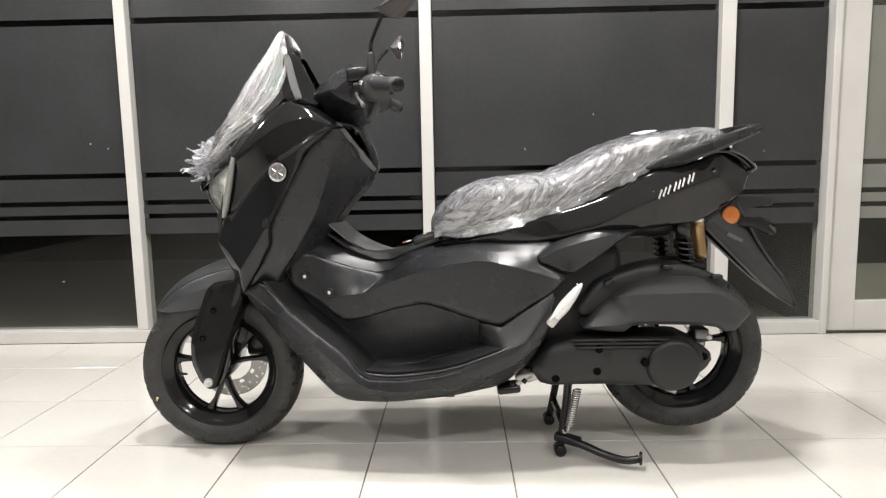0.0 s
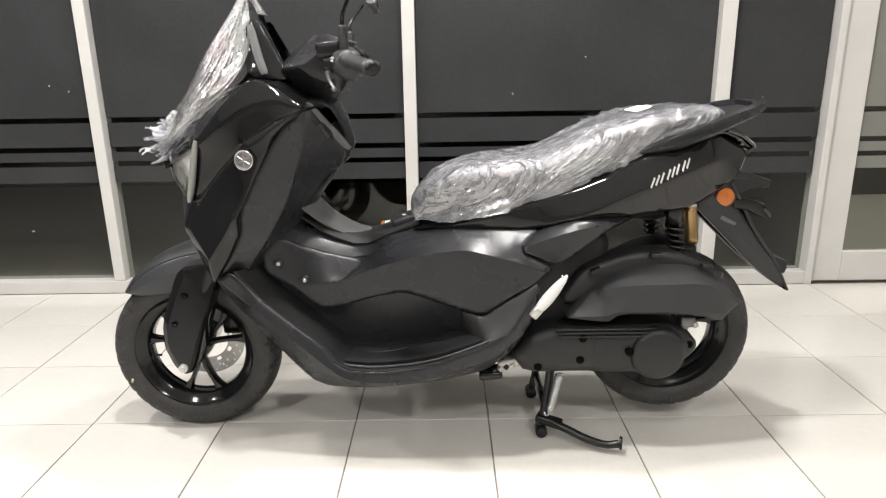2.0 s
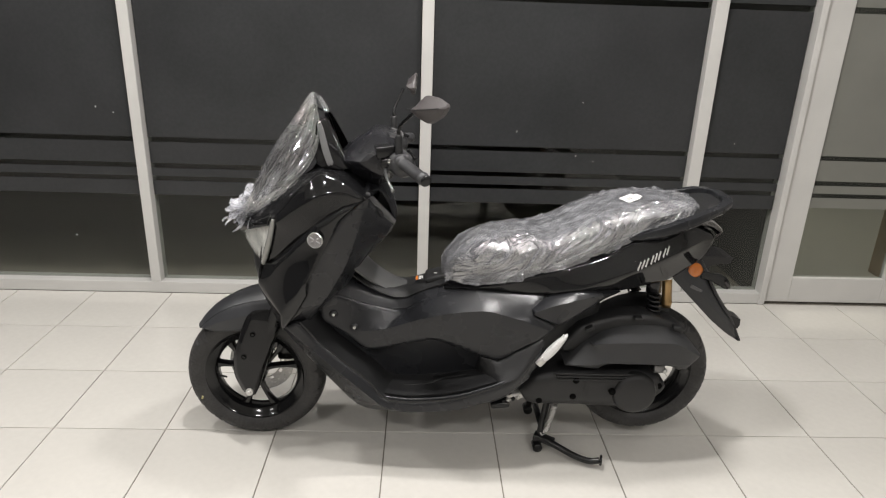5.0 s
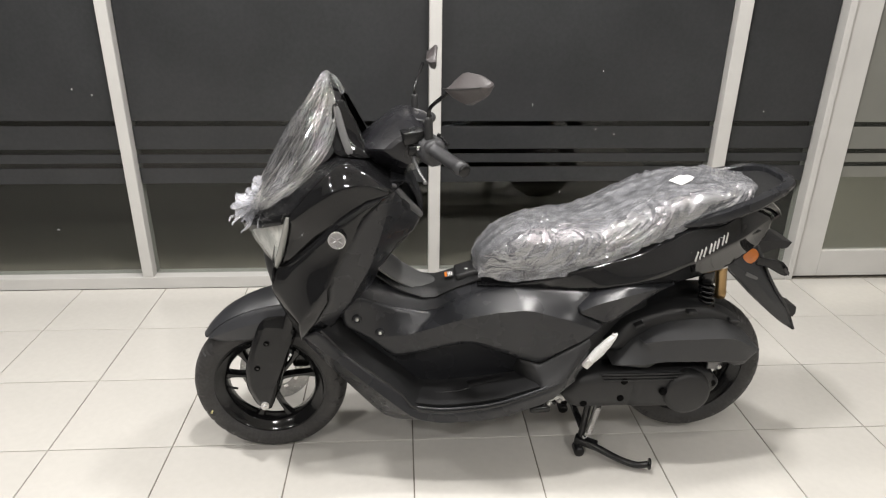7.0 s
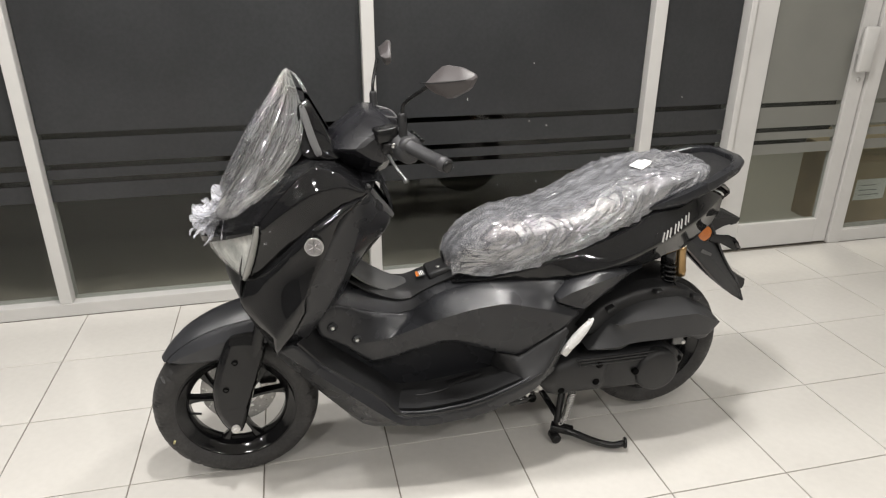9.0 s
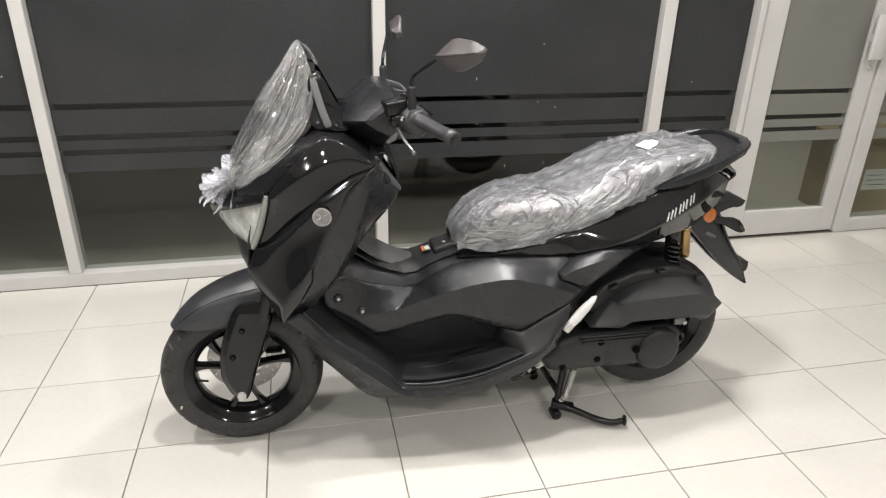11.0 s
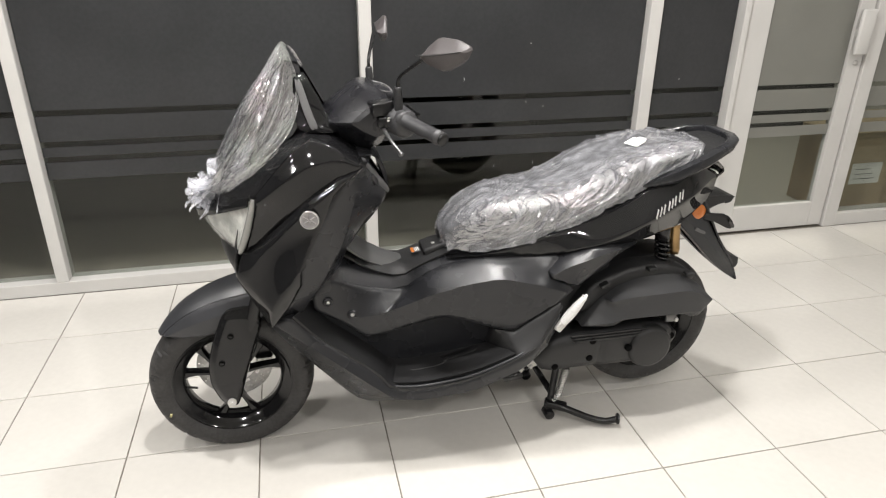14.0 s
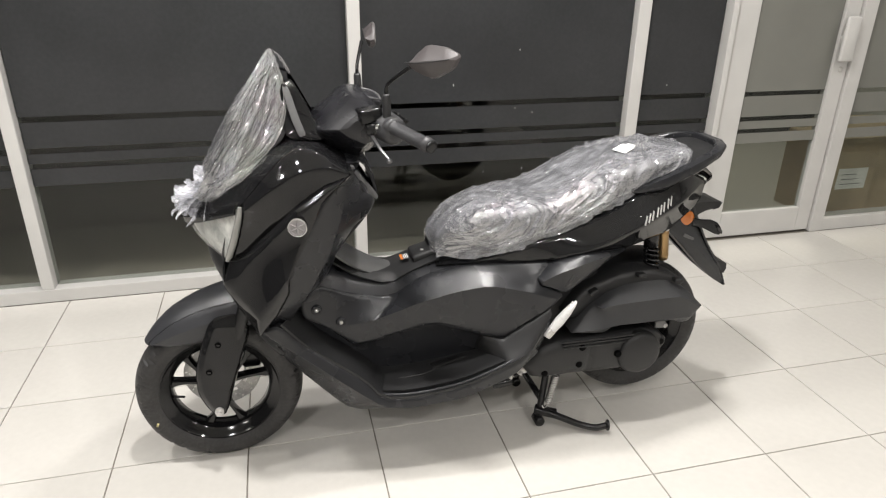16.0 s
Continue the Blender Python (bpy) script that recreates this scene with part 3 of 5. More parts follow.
    bm.normal_update()
    bmesh.ops.solidify(bm, geom=list(bm.faces), thickness=0.004)
    bmesh.ops.recalc_face_normals(bm, faces=bm.faces)
    under(rim, sharp(part("brake_disc", moved(bm, pose(cx, C, cz)), DISC, None, "drilled steel brake disc")))
    a = radians(188)
    p0 = Vector((cx + (rim_r - 0.034) * math.cos(a), C - 0.012, cz + (rim_r - 0.034) * math.sin(a)))
    under(rim, part("valve", tube_bm([p0, p0 + Vector((0.012, -0.004, 0.001)), p0 + Vector((0.034, -0.012, 0.002))], [0.0045, 0.004, 0.0035], 8, times=0), DARK))
    return rim


FRONT, REAR = (-0.455, 0.241), (0.911, 0.283)
front_wheel = wheel("front_wheel", *FRONT, 0.242, 0.055, 0.115, 0.062, "black cast front wheel with V spokes")
rear_wheel = wheel("rear_wheel", *REAR, 0.241, 0.062, 0.11, 0.07, "black cast rear wheel with V spokes")

# front fork and fender
for s in (-1, 1):
    y = C + s * 0.085
    hang(part("fork_leg", tube_bm([(-0.31, y, 0.68), (-0.36, y, 0.52), (-0.44, y, 0.28), (-0.456, y, 0.225)], [0.017, 0.019, 0.021, 0.018], 16, times=1), BLACKSTEEL))
hang(part("axle_bolt", moved(lathe_bm([(0, -0.012), (0.006, -0.012), (0.0075, -0.006), (0.0125, -0.005), (0.0125, 0.03), (0, 0.03)], 12), pose(-0.455, C - 0.132, 0.232)), STEEL, None, "bright steel axle bolt", False))
FORK = [(-0.458, 0.095, 0.494), (-0.437, 0.092, 0.514), (-0.377, 0.09, 0.521), (-0.346, 0.09, 0.466), (-0.389, 0.1, 0.35), (-0.436, 0.118, 0.212), (-0.462, 0.118, 0.206), (-0.486, 0.117, 0.232), (-0.508, 0.114, 0.286), (-0.508, 0.108, 0.353), (-0.485, 0.1, 0.426)]
cover = panels("fork_cover", FORK, GLOSS, None, "gloss black fork cover", thick=0.06, roll=0.002, blur=0, step=0.006,
               creases=[[(-0.44, 0.101, 0.487), (-0.468, 0.11, 0.42), (-0.492, 0.119, 0.348), (-0.491, 0.126, 0.289), (-0.458, 0.131, 0.224)], [(-0.432, 0.101, 0.489), (-0.356, 0.098, 0.478)], [(-0.356, 0.1, 0.466), (-0.397, 0.117, 0.354), (-0.448, 0.131, 0.222)]])
hang(*cover)
cover_skin = skin_of(cover[0])
# cups are coloured as dark as their shaded insides
for x, z in ((-0.437, 0.437), (-0.469, 0.358)):
    cup = under(cover[0], part("bolt_cup", moved(lathe_bm([(0.0, 0.001), (0.0055, 0.001), (0.0065, -0.002), (0.008, -0.0025), (0.009, 0.0), (0.009, 0.01), (0, 0.01)], 24), pose(x, C - cover_skin(x, z) - 0.001, z)), RECESS_SHADE))
hang(*panels("fender_side", [(-0.634, 0.035, 0.421), (-0.61, 0.046, 0.45), (-0.565, 0.058, 0.488), (-0.51, 0.065, 0.518), (-0.457, 0.07, 0.537), (-0.385, 0.076, 0.553), (-0.33, 0.078, 0.552), (-0.335, 0.082, 0.478), (-0.417, 0.082, 0.446), (-0.503, 0.076, 0.428), (-0.59, 0.055, 0.415)], SATIN, None, "matte charcoal fender side", bulge=0.004, thick=0.01, creases=[[(-0.62, 0.05, 0.425), (-0.54, 0.076, 0.47), (-0.45, 0.086, 0.5), (-0.34, 0.088, 0.51)]]))
hang(bridge("front_fender", [(-0.634, 0.035, 0.421, -0.012, 0.002), (-0.61, 0.046, 0.45, -0.01, 0.01), (-0.565, 0.058, 0.488, -0.008, 0.018), (-0.51, 0.065, 0.518, -0.004, 0.022), (-0.457, 0.07, 0.537, 0, 0.026), (-0.385, 0.076, 0.553, 0, 0.03), (-0.33, 0.078, 0.552, 0, 0.03), (-0.27, 0.075, 0.53, 0, 0.03)], SATIN, None, "matte charcoal front fender"))
caliper = hang(part("brake_caliper", box_bm(-0.392, -0.335, C + 0.025, C + 0.088, 0.265, 0.335, 0.01), BLACKSTEEL))
under(caliper, part("brake_hose", tube_bm([(-0.35, C + 0.05, 0.33), (-0.34, C + 0.06, 0.37), (-0.33, C + 0.07, 0.45), (-0.31, C + 0.06, 0.56)], 0.005, 8), DARK))

# nose: painted covers either side of the lamp
UP = [(-0.3285, 0.179, 0.869), (-0.3, 0.181, 0.9), (-0.27, 0.183, 0.935), (-0.22, 0.184, 0.985), (-0.184, 0.184, 1.009), (-0.128, 0.19, 0.993), (-0.047, 0.206, 0.938), (-0.124, 0.208, 0.904), (-0.198, 0.212, 0.855), (-0.264, 0.186, 0.8), (-0.332, 0.158, 0.732), (-0.368, 0.14, 0.708)]
hang(*panels("upper_cowl", UP, GLOSS, None, "gloss black upper nose cover", bulge=0.0, roll=0.003, blur=1, step=0.008,
             creases=[[(-0.322, 0.19, 0.853), (-0.262, 0.202, 0.903), (-0.19, 0.211, 0.949), (-0.12, 0.212, 0.965), (-0.062, 0.208, 0.941)]]))
SIDE = [(-0.048, 0.202, 0.94), (-0.121, 0.22, 0.912), (-0.198, 0.232, 0.862), (-0.272, 0.2, 0.79), (-0.35, 0.158, 0.716), (-0.374, 0.15, 0.705), (-0.397, 0.147, 0.645), (-0.394, 0.15, 0.628), (-0.315, 0.206, 0.504), (-0.264, 0.226, 0.574), (-0.229, 0.236, 0.637), (-0.225, 0.248, 0.688), (-0.13, 0.223, 0.873)]
side_l, side_r = panels("side_cowl", SIDE, GLOSS, None, "gloss black side fairing with a round silver badge", roll=0.003, corner=0, blur=1, step=0.008, thick=0.03, bulge=0.001,
                        creases=[[(-0.374, 0.168, 0.638), (-0.318, 0.197, 0.733), (-0.255, 0.222, 0.8), (-0.193, 0.236, 0.846), (-0.11, 0.226, 0.906), (-0.06, 0.208, 0.935)], [(-0.374, 0.168, 0.634), (-0.311, 0.232, 0.57)], [(-0.311, 0.232, 0.571), (-0.265, 0.249, 0.632), (-0.234, 0.253, 0.684)], [(-0.311, 0.232, 0.569), (-0.316, 0.208, 0.512)]])
hang(side_l, side_r)
badge = lathe_bm([(0, 0.0), (0.018, 0.0), (0.0185, -0.0025), (0.0225, -0.0035), (0.0235, 0.0), (0.0235, 0.01), (0, 0.01)], 40)
for k in range(6):
    a = radians(90 + 60 * k)
    c, tn = Vector((math.cos(a), 0, math.sin(a))), Vector((-math.sin(a), 0, math.cos(a)))
    loft_bm([[c * r + tn * (w * u) + Vector((0, -0.003 * q, 0)) for u, q in ((-1, 0.2), (0, 1), (1, 0.2), (0, -0.5))] for r, w in ((0.003, 0.002), (0.009, 0.0028), (0.019, 0.0012))], badge)
badge_ob = under(side_l, sharp(part("badge", moved(badge, pose(-0.197, C - 0.2455, 0.8235, -3, 0, -12)), BADGE, None, "round silver badge")))
under(side_l, part("badge_ring", moved(lathe_bm([(0.0215, -0.004), (0.0245, -0.002), (0.0245, 0.008), (0.0215, 0.008)], 40, closed=True), pose(-0.197, C - 0.2455, 0.8235, -3, 0, -12)), CHROME))
hang(bridge("nose_top", [(-0.331, 0.178, 0.868, -0.132, -0.077), (-0.301, 0.18, 0.899, -0.13, -0.05), (-0.271, 0.182, 0.934, -0.11, -0.024), (-0.221, 0.183, 0.984, -0.066, -0.004), (-0.185, 0.183, 1.008, -0.02, 0.004), (-0.128, 0.188, 0.992, 0, 0.012), (-0.05, 0.2, 0.94, 0, 0.012), (-0.025, 0.11, 0.94, 0, 0)], GLOSS, None, "gloss black nose top", smooth_times=0, power=1.8))
lamp = hang(bridge("headlight", [(-0.332, 0.173, 0.858, -0.131, -0.075), (-0.34, 0.169, 0.835, -0.121, -0.07), (-0.356, 0.157, 0.785, -0.097, -0.045), (-0.37, 0.14, 0.735, -0.07, -0.01), (-0.376, 0.124, 0.703, -0.053, 0.01)], LAMPBOWL, None, "twin headlight with a clear lens", power=1.3))
under(lamp, bridge("lens", [(-0.334, 0.176, 0.862, -0.138, -0.077), (-0.343, 0.172, 0.835, -0.129, -0.07), (-0.361, 0.16, 0.785, -0.105, -0.045), (-0.376, 0.143, 0.732, -0.076, -0.01), (-0.382, 0.125, 0.698, -0.058, 0.01)], LENS, None, "clear lamp lens", power=1.3, thick=0.003))
under(lamp, bridge("lamp_brow", [(-0.333, 0.179, 0.874, -0.143, -0.078), (-0.341, 0.18, 0.861, -0.147, -0.076), (-0.344, 0.177, 0.844, -0.14, -0.073)], GLOSS, None, "", power=1.3, smooth_times=0))
for s in (-1, 1):
    under(lamp, part("light_tube", tube_bm([(-0.331, C + s * 0.18, 0.864), (-0.336, C + s * 0.18, 0.838), (-0.355, C + s * 0.164, 0.77), (-0.373, C + s * 0.145, 0.72), (-0.38, C + s * 0.134, 0.703)], [0.005, 0.008, 0.0095, 0.009, 0.006], 10), LAMPLENS, None, "clear daytime light tube"))
    under(lamp, part("light_core", tube_bm([(-0.336, C + s * 0.176, 0.838), (-0.355, C + s * 0.161, 0.77), (-0.374, C + s * 0.142, 0.715)], 0.003, 8), LAMPBOWL))
    under(lamp, part("lamp_divider", tube_bm([(-0.358, C + s * 0.147, 0.84), (-0.376, C + s * 0.137, 0.77), (-0.392, C + s * 0.118, 0.716), (-0.388, C + s * 0.132, 0.7)], 0.0032, 8), DARK))
    under(lamp, part("bezel_line", tube_bm([(-0.398, C + s * 0.098, 0.785), (-0.43, C + s * 0.06, 0.768), (-0.452, C + s * 0.012, 0.757)], 0.0028, 8), CHROME))
    under(lamp, part("projector", loft_bm([[Vector((x, C + s * y, z)) for x, y, z in ring] for ring in (((-0.4, 0.03, 0.775), (-0.385, 0.1, 0.8), (-0.39, 0.1, 0.772), (-0.402, 0.035, 0.745)), ((-0.452, 0.02, 0.768), (-0.408, 0.095, 0.808), (-0.408, 0.098, 0.78), (-0.445, 0.028, 0.742)))]), LAMPLENS, None, "", False))
hang(bridge("lower_grille", [(-0.384, 0.11, 0.705, -0.05, 0.01), (-0.392, 0.135, 0.67, -0.035, 0), (-0.388, 0.135, 0.625, -0.01, 0), (-0.355, 0.15, 0.56, 0.05, 0), (-0.322, 0.165, 0.508, 0.08, 0)], DARK, None, "black lower nose grille"))
hang(bridge("nose_chin", [(-0.42, 0.055, 0.7, -0.012, 0), (-0.415, 0.06, 0.675, -0.015, 0), (-0.4, 0.05, 0.655, -0.01, 0)], DARK, None, "black nose chin"))

# windscreen, its side posts
SCREEN = [(-0.42, 0.05, 0.885, -0.03, 0.005), (-0.385, 0.095, 0.905, -0.05, 0.015), (-0.33, 0.113, 0.945, -0.08, 0.02), (-0.27, 0.12, 0.985, -0.115, 0.025), (-0.224, 0.12, 1.02, -0.136, 0.03), (-0.207, 0.092, 1.07, -0.114, 0.02), (-0.2, 0.056, 1.13, -0.082, 0.01), (-0.205, 0.03, 1.172, -0.05, 0.012)]
hang(bridge("windscreen", [(x + 0.014, h * 0.94, z - 0.006, dx * 0.88, dz) for x, h, z, dx, dz in SCREEN[1:]], SMOKE, None, "smoked windscreen", thick=0.004, power=2.0))
hang(*panels("screen_post", [(-0.222, 0.095, 1.075), (-0.205, 0.08, 1.148), (-0.18, 0.072, 1.152), (-0.158, 0.075, 1.11), (-0.118, 0.09, 1.03), (-0.108, 0.105, 1.003), (-0.2, 0.124, 1.012)], GLOSS, None, "gloss black windscreen post", bulge=0.0, roll=0.002, creases=[[(-0.198, 0.092, 1.14), (-0.174, 0.11, 1.05), (-0.163, 0.118, 1.018)]]))
hang(*panels("post_trim", [(-0.206, 0.094, 1.138), (-0.19, 0.092, 1.14), (-0.168, 0.108, 1.06), (-0.154, 0.116, 1.02), (-0.172, 0.122, 1.016), (-0.188, 0.114, 1.06)], GREYTRIM, None, "grey trim of the screen post", roll=0.002, thick=0.012))

# leg shield
LEG = [(-0.05, 0.192, 0.942), (-0.017, 0.125, 0.884), (0.026, 0.066, 0.822), (0.004, 0.066, 0.777), (-0.036, 0.068, 0.748), (-0.08, 0.072, 0.688), (-0.127, 0.105, 0.612), (-0.206, 0.135, 0.553), (-0.226, 0.155, 0.517), (-0.318, 0.178, 0.505), (-0.266, 0.208, 0.572), (-0.23, 0.216, 0.635), (-0.227, 0.226, 0.689), (-0.187, 0.222, 0.772), (-0.123, 0.212, 0.88)]
hang(*panels("leg_shield", LEG, MATTE, None, "matte charcoal leg shield", bulge=0.005, roll=0.004, thick=0.03, blur=0,
             creases=[[(-0.055, 0.178, 0.925), (-0.078, 0.168, 0.828), (-0.118, 0.172, 0.709), (-0.18, 0.18, 0.604), (-0.235, 0.172, 0.527)]]))
hang(bridge("inner_shield", [(-0.02, 0.12, 0.885, -0.01, 0), (0.02, 0.063, 0.825, -0.002, 0), (0.0, 0.062, 0.777, 0.0, 0), (-0.08, 0.068, 0.69, 0.01, 0), (-0.13, 0.1, 0.615, 0.02, 0), (-0.205, 0.125, 0.54, 0.04, 0)], DARK, None, "black inner leg shield"))
hang(bridge("glove_lid", [(-0.06, 0.15, 0.952, 0, 0.01), (-0.012, 0.1, 0.945, 0.004, 0.008), (0.014, 0.066, 0.885, 0.008, 0), (0.028, 0.056, 0.832, 0.006, 0), (0.012, 0.055, 0.79, 0.004, 0)], MATTE, None, "charcoal glove box lid"))
hang(*panels("shield_edge", [(-0.055, 0.185, 0.952), (-0.043, 0.172, 0.946), (-0.01, 0.122, 0.893), (0.033, 0.064, 0.828), (0.026, 0.068, 0.818), (-0.019, 0.128, 0.878)], GREYTRIM, None, "grey edge of the leg shield", roll=0.003, thick=0.02))
hang(*panels("shield_vent", [(-0.026, 0.145, 0.905), (-0.006, 0.116, 0.876), (-0.002, 0.108, 0.852), (-0.018, 0.124, 0.86), (-0.034, 0.146, 0.885)], GLOSS, None, "black vent in the leg shield", roll=0.002, thick=0.012))

# lower skirt, footboard
SKIRT = [(-0.319, 0.186, 0.51), (-0.265, 0.21, 0.533), (-0.209, 0.216, 0.472), (-0.121, 0.22, 0.397), (-0.047, 0.222, 0.339), (0.003, 0.232, 0.275), (0.09, 0.243, 0.268), (0.24, 0.253, 0.288), (0.381, 0.255, 0.34), (0.43, 0.252, 0.361), (0.516, 0.217, 0.479), (0.509, 0.215, 0.407), (0.454, 0.2, 0.303), (0.379, 0.165, 0.225), (0.238, 0.15, 0.189), (0.062, 0.145, 0.171), (-0.05, 0.145, 0.177), (-0.099, 0.15, 0.203), (-0.26, 0.155, 0.395), (-0.317, 0.16, 0.477)]
hang(*panels("lower_skirt", SKIRT, MATTE, None, "matte charcoal lower side skirt", roll=0.004, thick=0.05, corner=1, blur=0,
             creases=[[(-0.306, 0.194, 0.505), (-0.211, 0.224, 0.437), (-0.077, 0.236, 0.318), (0.004, 0.24, 0.248), (0.088, 0.248, 0.237), (0.239, 0.254, 0.25), (0.397, 0.248, 0.302), (0.474, 0.228, 0.359)], [(-0.099, 0.2, 0.255), (0.06, 0.205, 0.205), (0.24, 0.21, 0.22), (0.42, 0.21, 0.285)]]))
RISER = [(0.318, 0.178, 0.405), (0.376, 0.192, 0.397), (0.441, 0.207, 0.446), (0.509, 0.213, 0.492), (0.518, 0.217, 0.476), (0.43, 0.252, 0.361), (0.381, 0.253, 0.341), (0.311, 0.13, 0.334)]
hang(*panels("footboard_riser", RISER, DARK, None, "matte charcoal footboard riser", roll=0.003, thick=0.02, corner=0, blur=0))
for s in (-1, 1):
    edge_out = [(-0.262, C + s * 0.205, 0.532), (-0.2, C + s * 0.212, 0.46), (-0.121, C + s * 0.218, 0.396), (-0.047, C + s * 0.222, 0.335), (0.003, C + s * 0.235, 0.273), (0.09, C + s * 0.243, 0.266), (0.24, C + s * 0.252, 0.286), (0.381, C + s * 0.252, 0.339), (0.43, C + s * 0.25, 0.362)]
    edge_in = [(-0.21, C + s * 0.1, 0.53), (-0.17, C + s * 0.09, 0.46), (-0.105, C + s * 0.09, 0.4), (-0.035, C + s * 0.09, 0.335), (0.012, C + s * 0.09, 0.283), (0.09, C + s * 0.09, 0.276), (0.225, C + s * 0.09, 0.294), (0.35, C + s * 0.09, 0.328), (0.41, C + s * 0.1, 0.36)]
    board = hang(sheet("footboard", edge_in, edge_out, DARK, "black ribbed footboard", sag=0.004))
    under(board, sheet("mat", [(0.03, C + s * 0.125, 0.282), (0.1, C + s * 0.122, 0.284), (0.23, C + s * 0.122, 0.303), (0.33, C + s * 0.13, 0.331)], [(0.005, C + s * 0.215, 0.281), (0.09, C + s * 0.224, 0.276), (0.24, C + s * 0.232, 0.296), (0.372, C + s * 0.236, 0.344)], DARK, "rubber foot mat", thick=0.008))
    under(board, part("mat_edge", tube_bm([(0.03, C + s * 0.123, 0.284), (0.1, C + s * 0.12, 0.287), (0.23, C + s * 0.12, 0.306), (0.33, C + s * 0.128, 0.334), (0.41, C + s * 0.2, 0.36)], 0.003, 8, times=1), SATIN))
    under(board, part("mat_edge", tube_bm([(0.006, C + s * 0.225, 0.281), (0.09, C + s * 0.234, 0.275), (0.24, C + s * 0.243, 0.295), (0.372, C + s * 0.244, 0.343), (0.405, C + s * 0.236, 0.358)], 0.004, 8, times=2), SATIN))
    under(board, part("mat_line", tube_bm([(0.05, C + s * 0.15, 0.288), (0.07, C + s * 0.165, 0.287), (0.16, C + s * 0.168, 0.297), (0.2, C + s * 0.14, 0.305)], 0.0022, 6, times=1), DARK))
    for k in range(22):
        x = 0.165 + k * 0.006
        under(board, part("rib", tube_bm([(x, C + s * (0.132 - 0.0002 * k), 0.3035 + k * 0.00105), (x + 0.008, C + s * (0.16 - 0.0006 * k), 0.3035 + k * 0.00105)], 0.0016, 6, times=0), DARK))

# centre tunnel
TUN = [(-0.203, 0.148, 0.568), (-0.159, 0.14, 0.608), (-0.062, 0.125, 0.562), (0.053, 0.11, 0.534), (0.15, 0.105, 0.587), (0.292, 0.11, 0.622), (0.401, 0.12, 0.629), (0.527, 0.165, 0.626), (0.462, 0.2, 0.58), (0.558, 0.207, 0.534), (0.505, 0.212, 0.49), (0.438, 0.205, 0.447), (0.376, 0.19, 0.398), (0.318, 0.18, 0.409), (0.227, 0.17, 0.439), (0.165, 0.165, 0.458), (0.087, 0.16, 0.444), (-0.009, 0.15, 0.414), (-0.064, 0.148, 0.41), (-0.132, 0.148, 0.472), (-0.201, 0.148, 0.512)]
tunnel = panels("tunnel_cover", TUN, MATTE, None, "matte charcoal tunnel side cover", roll=0.004, thick=0.03, step=0.009, blur=0,
                creases=[[(-0.07, 0.15, 0.478), (-0.006, 0.154, 0.486), (0.074, 0.168, 0.519), (0.121, 0.174, 0.538), (0.229, 0.184, 0.567), (0.328, 0.194, 0.581), (0.425, 0.206, 0.559), (0.527, 0.216, 0.525)], [(-0.006, 0.154, 0.486), (0.05, 0.12, 0.526)], [(0.0, 0.154, 0.44), (0.16, 0.172, 0.478), (0.32, 0.186, 0.435), (0.375, 0.194, 0.42), (0.46, 0.21, 0.475)]])
hang(*tunnel)
for x, z in ((-0.162, 0.536), (-0.096, 0.49)):
    under(tunnel[0], part("cover_screw", moved(lathe_bm([(0, -0.006), (0.004, -0.006), (0.006, -0.003), (0.006, 0.006), (0, 0.006)], 12), pose(x, C - 0.148, z)), STEEL))
    under(tunnel[0], part("screw_cup", moved(lathe_bm([(0.0072, 0.0), (0.0095, -0.003), (0.0115, -0.0035), (0.0145, 0.001), (0.0145, 0.012), (0.0072, 0.012)], 24, closed=True), pose(x, C - 0.149, z)), MATTE))
hang(*panels("tunnel_wall", [(-0.24, 0.13, 0.55), (-0.15, 0.125, 0.53), (-0.06, 0.122, 0.46), (0.16, 0.126, 0.5), (0.37, 0.15, 0.44), (0.42, 0.18, 0.43), (0.36, 0.14, 0.335), (0.3, 0.1, 0.29), (0.1, 0.09, 0.265), (0.0, 0.09, 0.265), (-0.12, 0.1, 0.38), (-0.22, 0.11, 0.5)], MATTE, None, "matte charcoal tunnel wall", bulge=-0.008, soft=0.04, thick=0.02, blur=0))
hang(bridge("tunnel_top", [(-0.19, 0.145, 0.585, 0.03, 0.05), (-0.155, 0.133, 0.606, 0.02, 0.04), (-0.062, 0.12, 0.562, 0, 0.05), (0.053, 0.105, 0.534, 0, 0.045), (0.15, 0.1, 0.586, 0, 0.02), (0.292, 0.106, 0.621, 0, 0.01), (0.4, 0.115, 0.628, 0, 0)], MATTE, None, "matte charcoal tunnel top", power=3))
hang(bridge("tunnel_spine", [(-0.14, 0.07, 0.665, 0, 0.012), (-0.1, 0.085, 0.645, 0, 0.012), (-0.04, 0.09, 0.6, 0, 0.02), (0.05, 0.085, 0.565, 0, 0.025), (0.12, 0.07, 0.595, 0, 0.006), (0.2, 0.07, 0.625, 0, 0.006)], DARK, None, "black tunnel spine", power=3))
hang(bridge("tunnel_trim", [(-0.118, 0.105, 0.7, 0.012, 0.012), (-0.095, 0.1, 0.672, 0.006, 0.014), (-0.045, 0.08, 0.624, 0, 0.018), (0.02, 0.062, 0.584, 0, 0.022), (0.075, 0.045, 0.572, 0, 0.018), (0.094, 0.036, 0.571, 0, 0.014)], GREYTRIM, None, "grey tunnel trim", power=3))
lid = hang(part("fuel_lid", moved(box_bm(-0.04, 0.05, -0.042, 0.042, -0.014, 0.012, 0.007), pose(0.172, C, 0.622, 0, -16, 0)), DARK, None, "black fuel lid latch"))
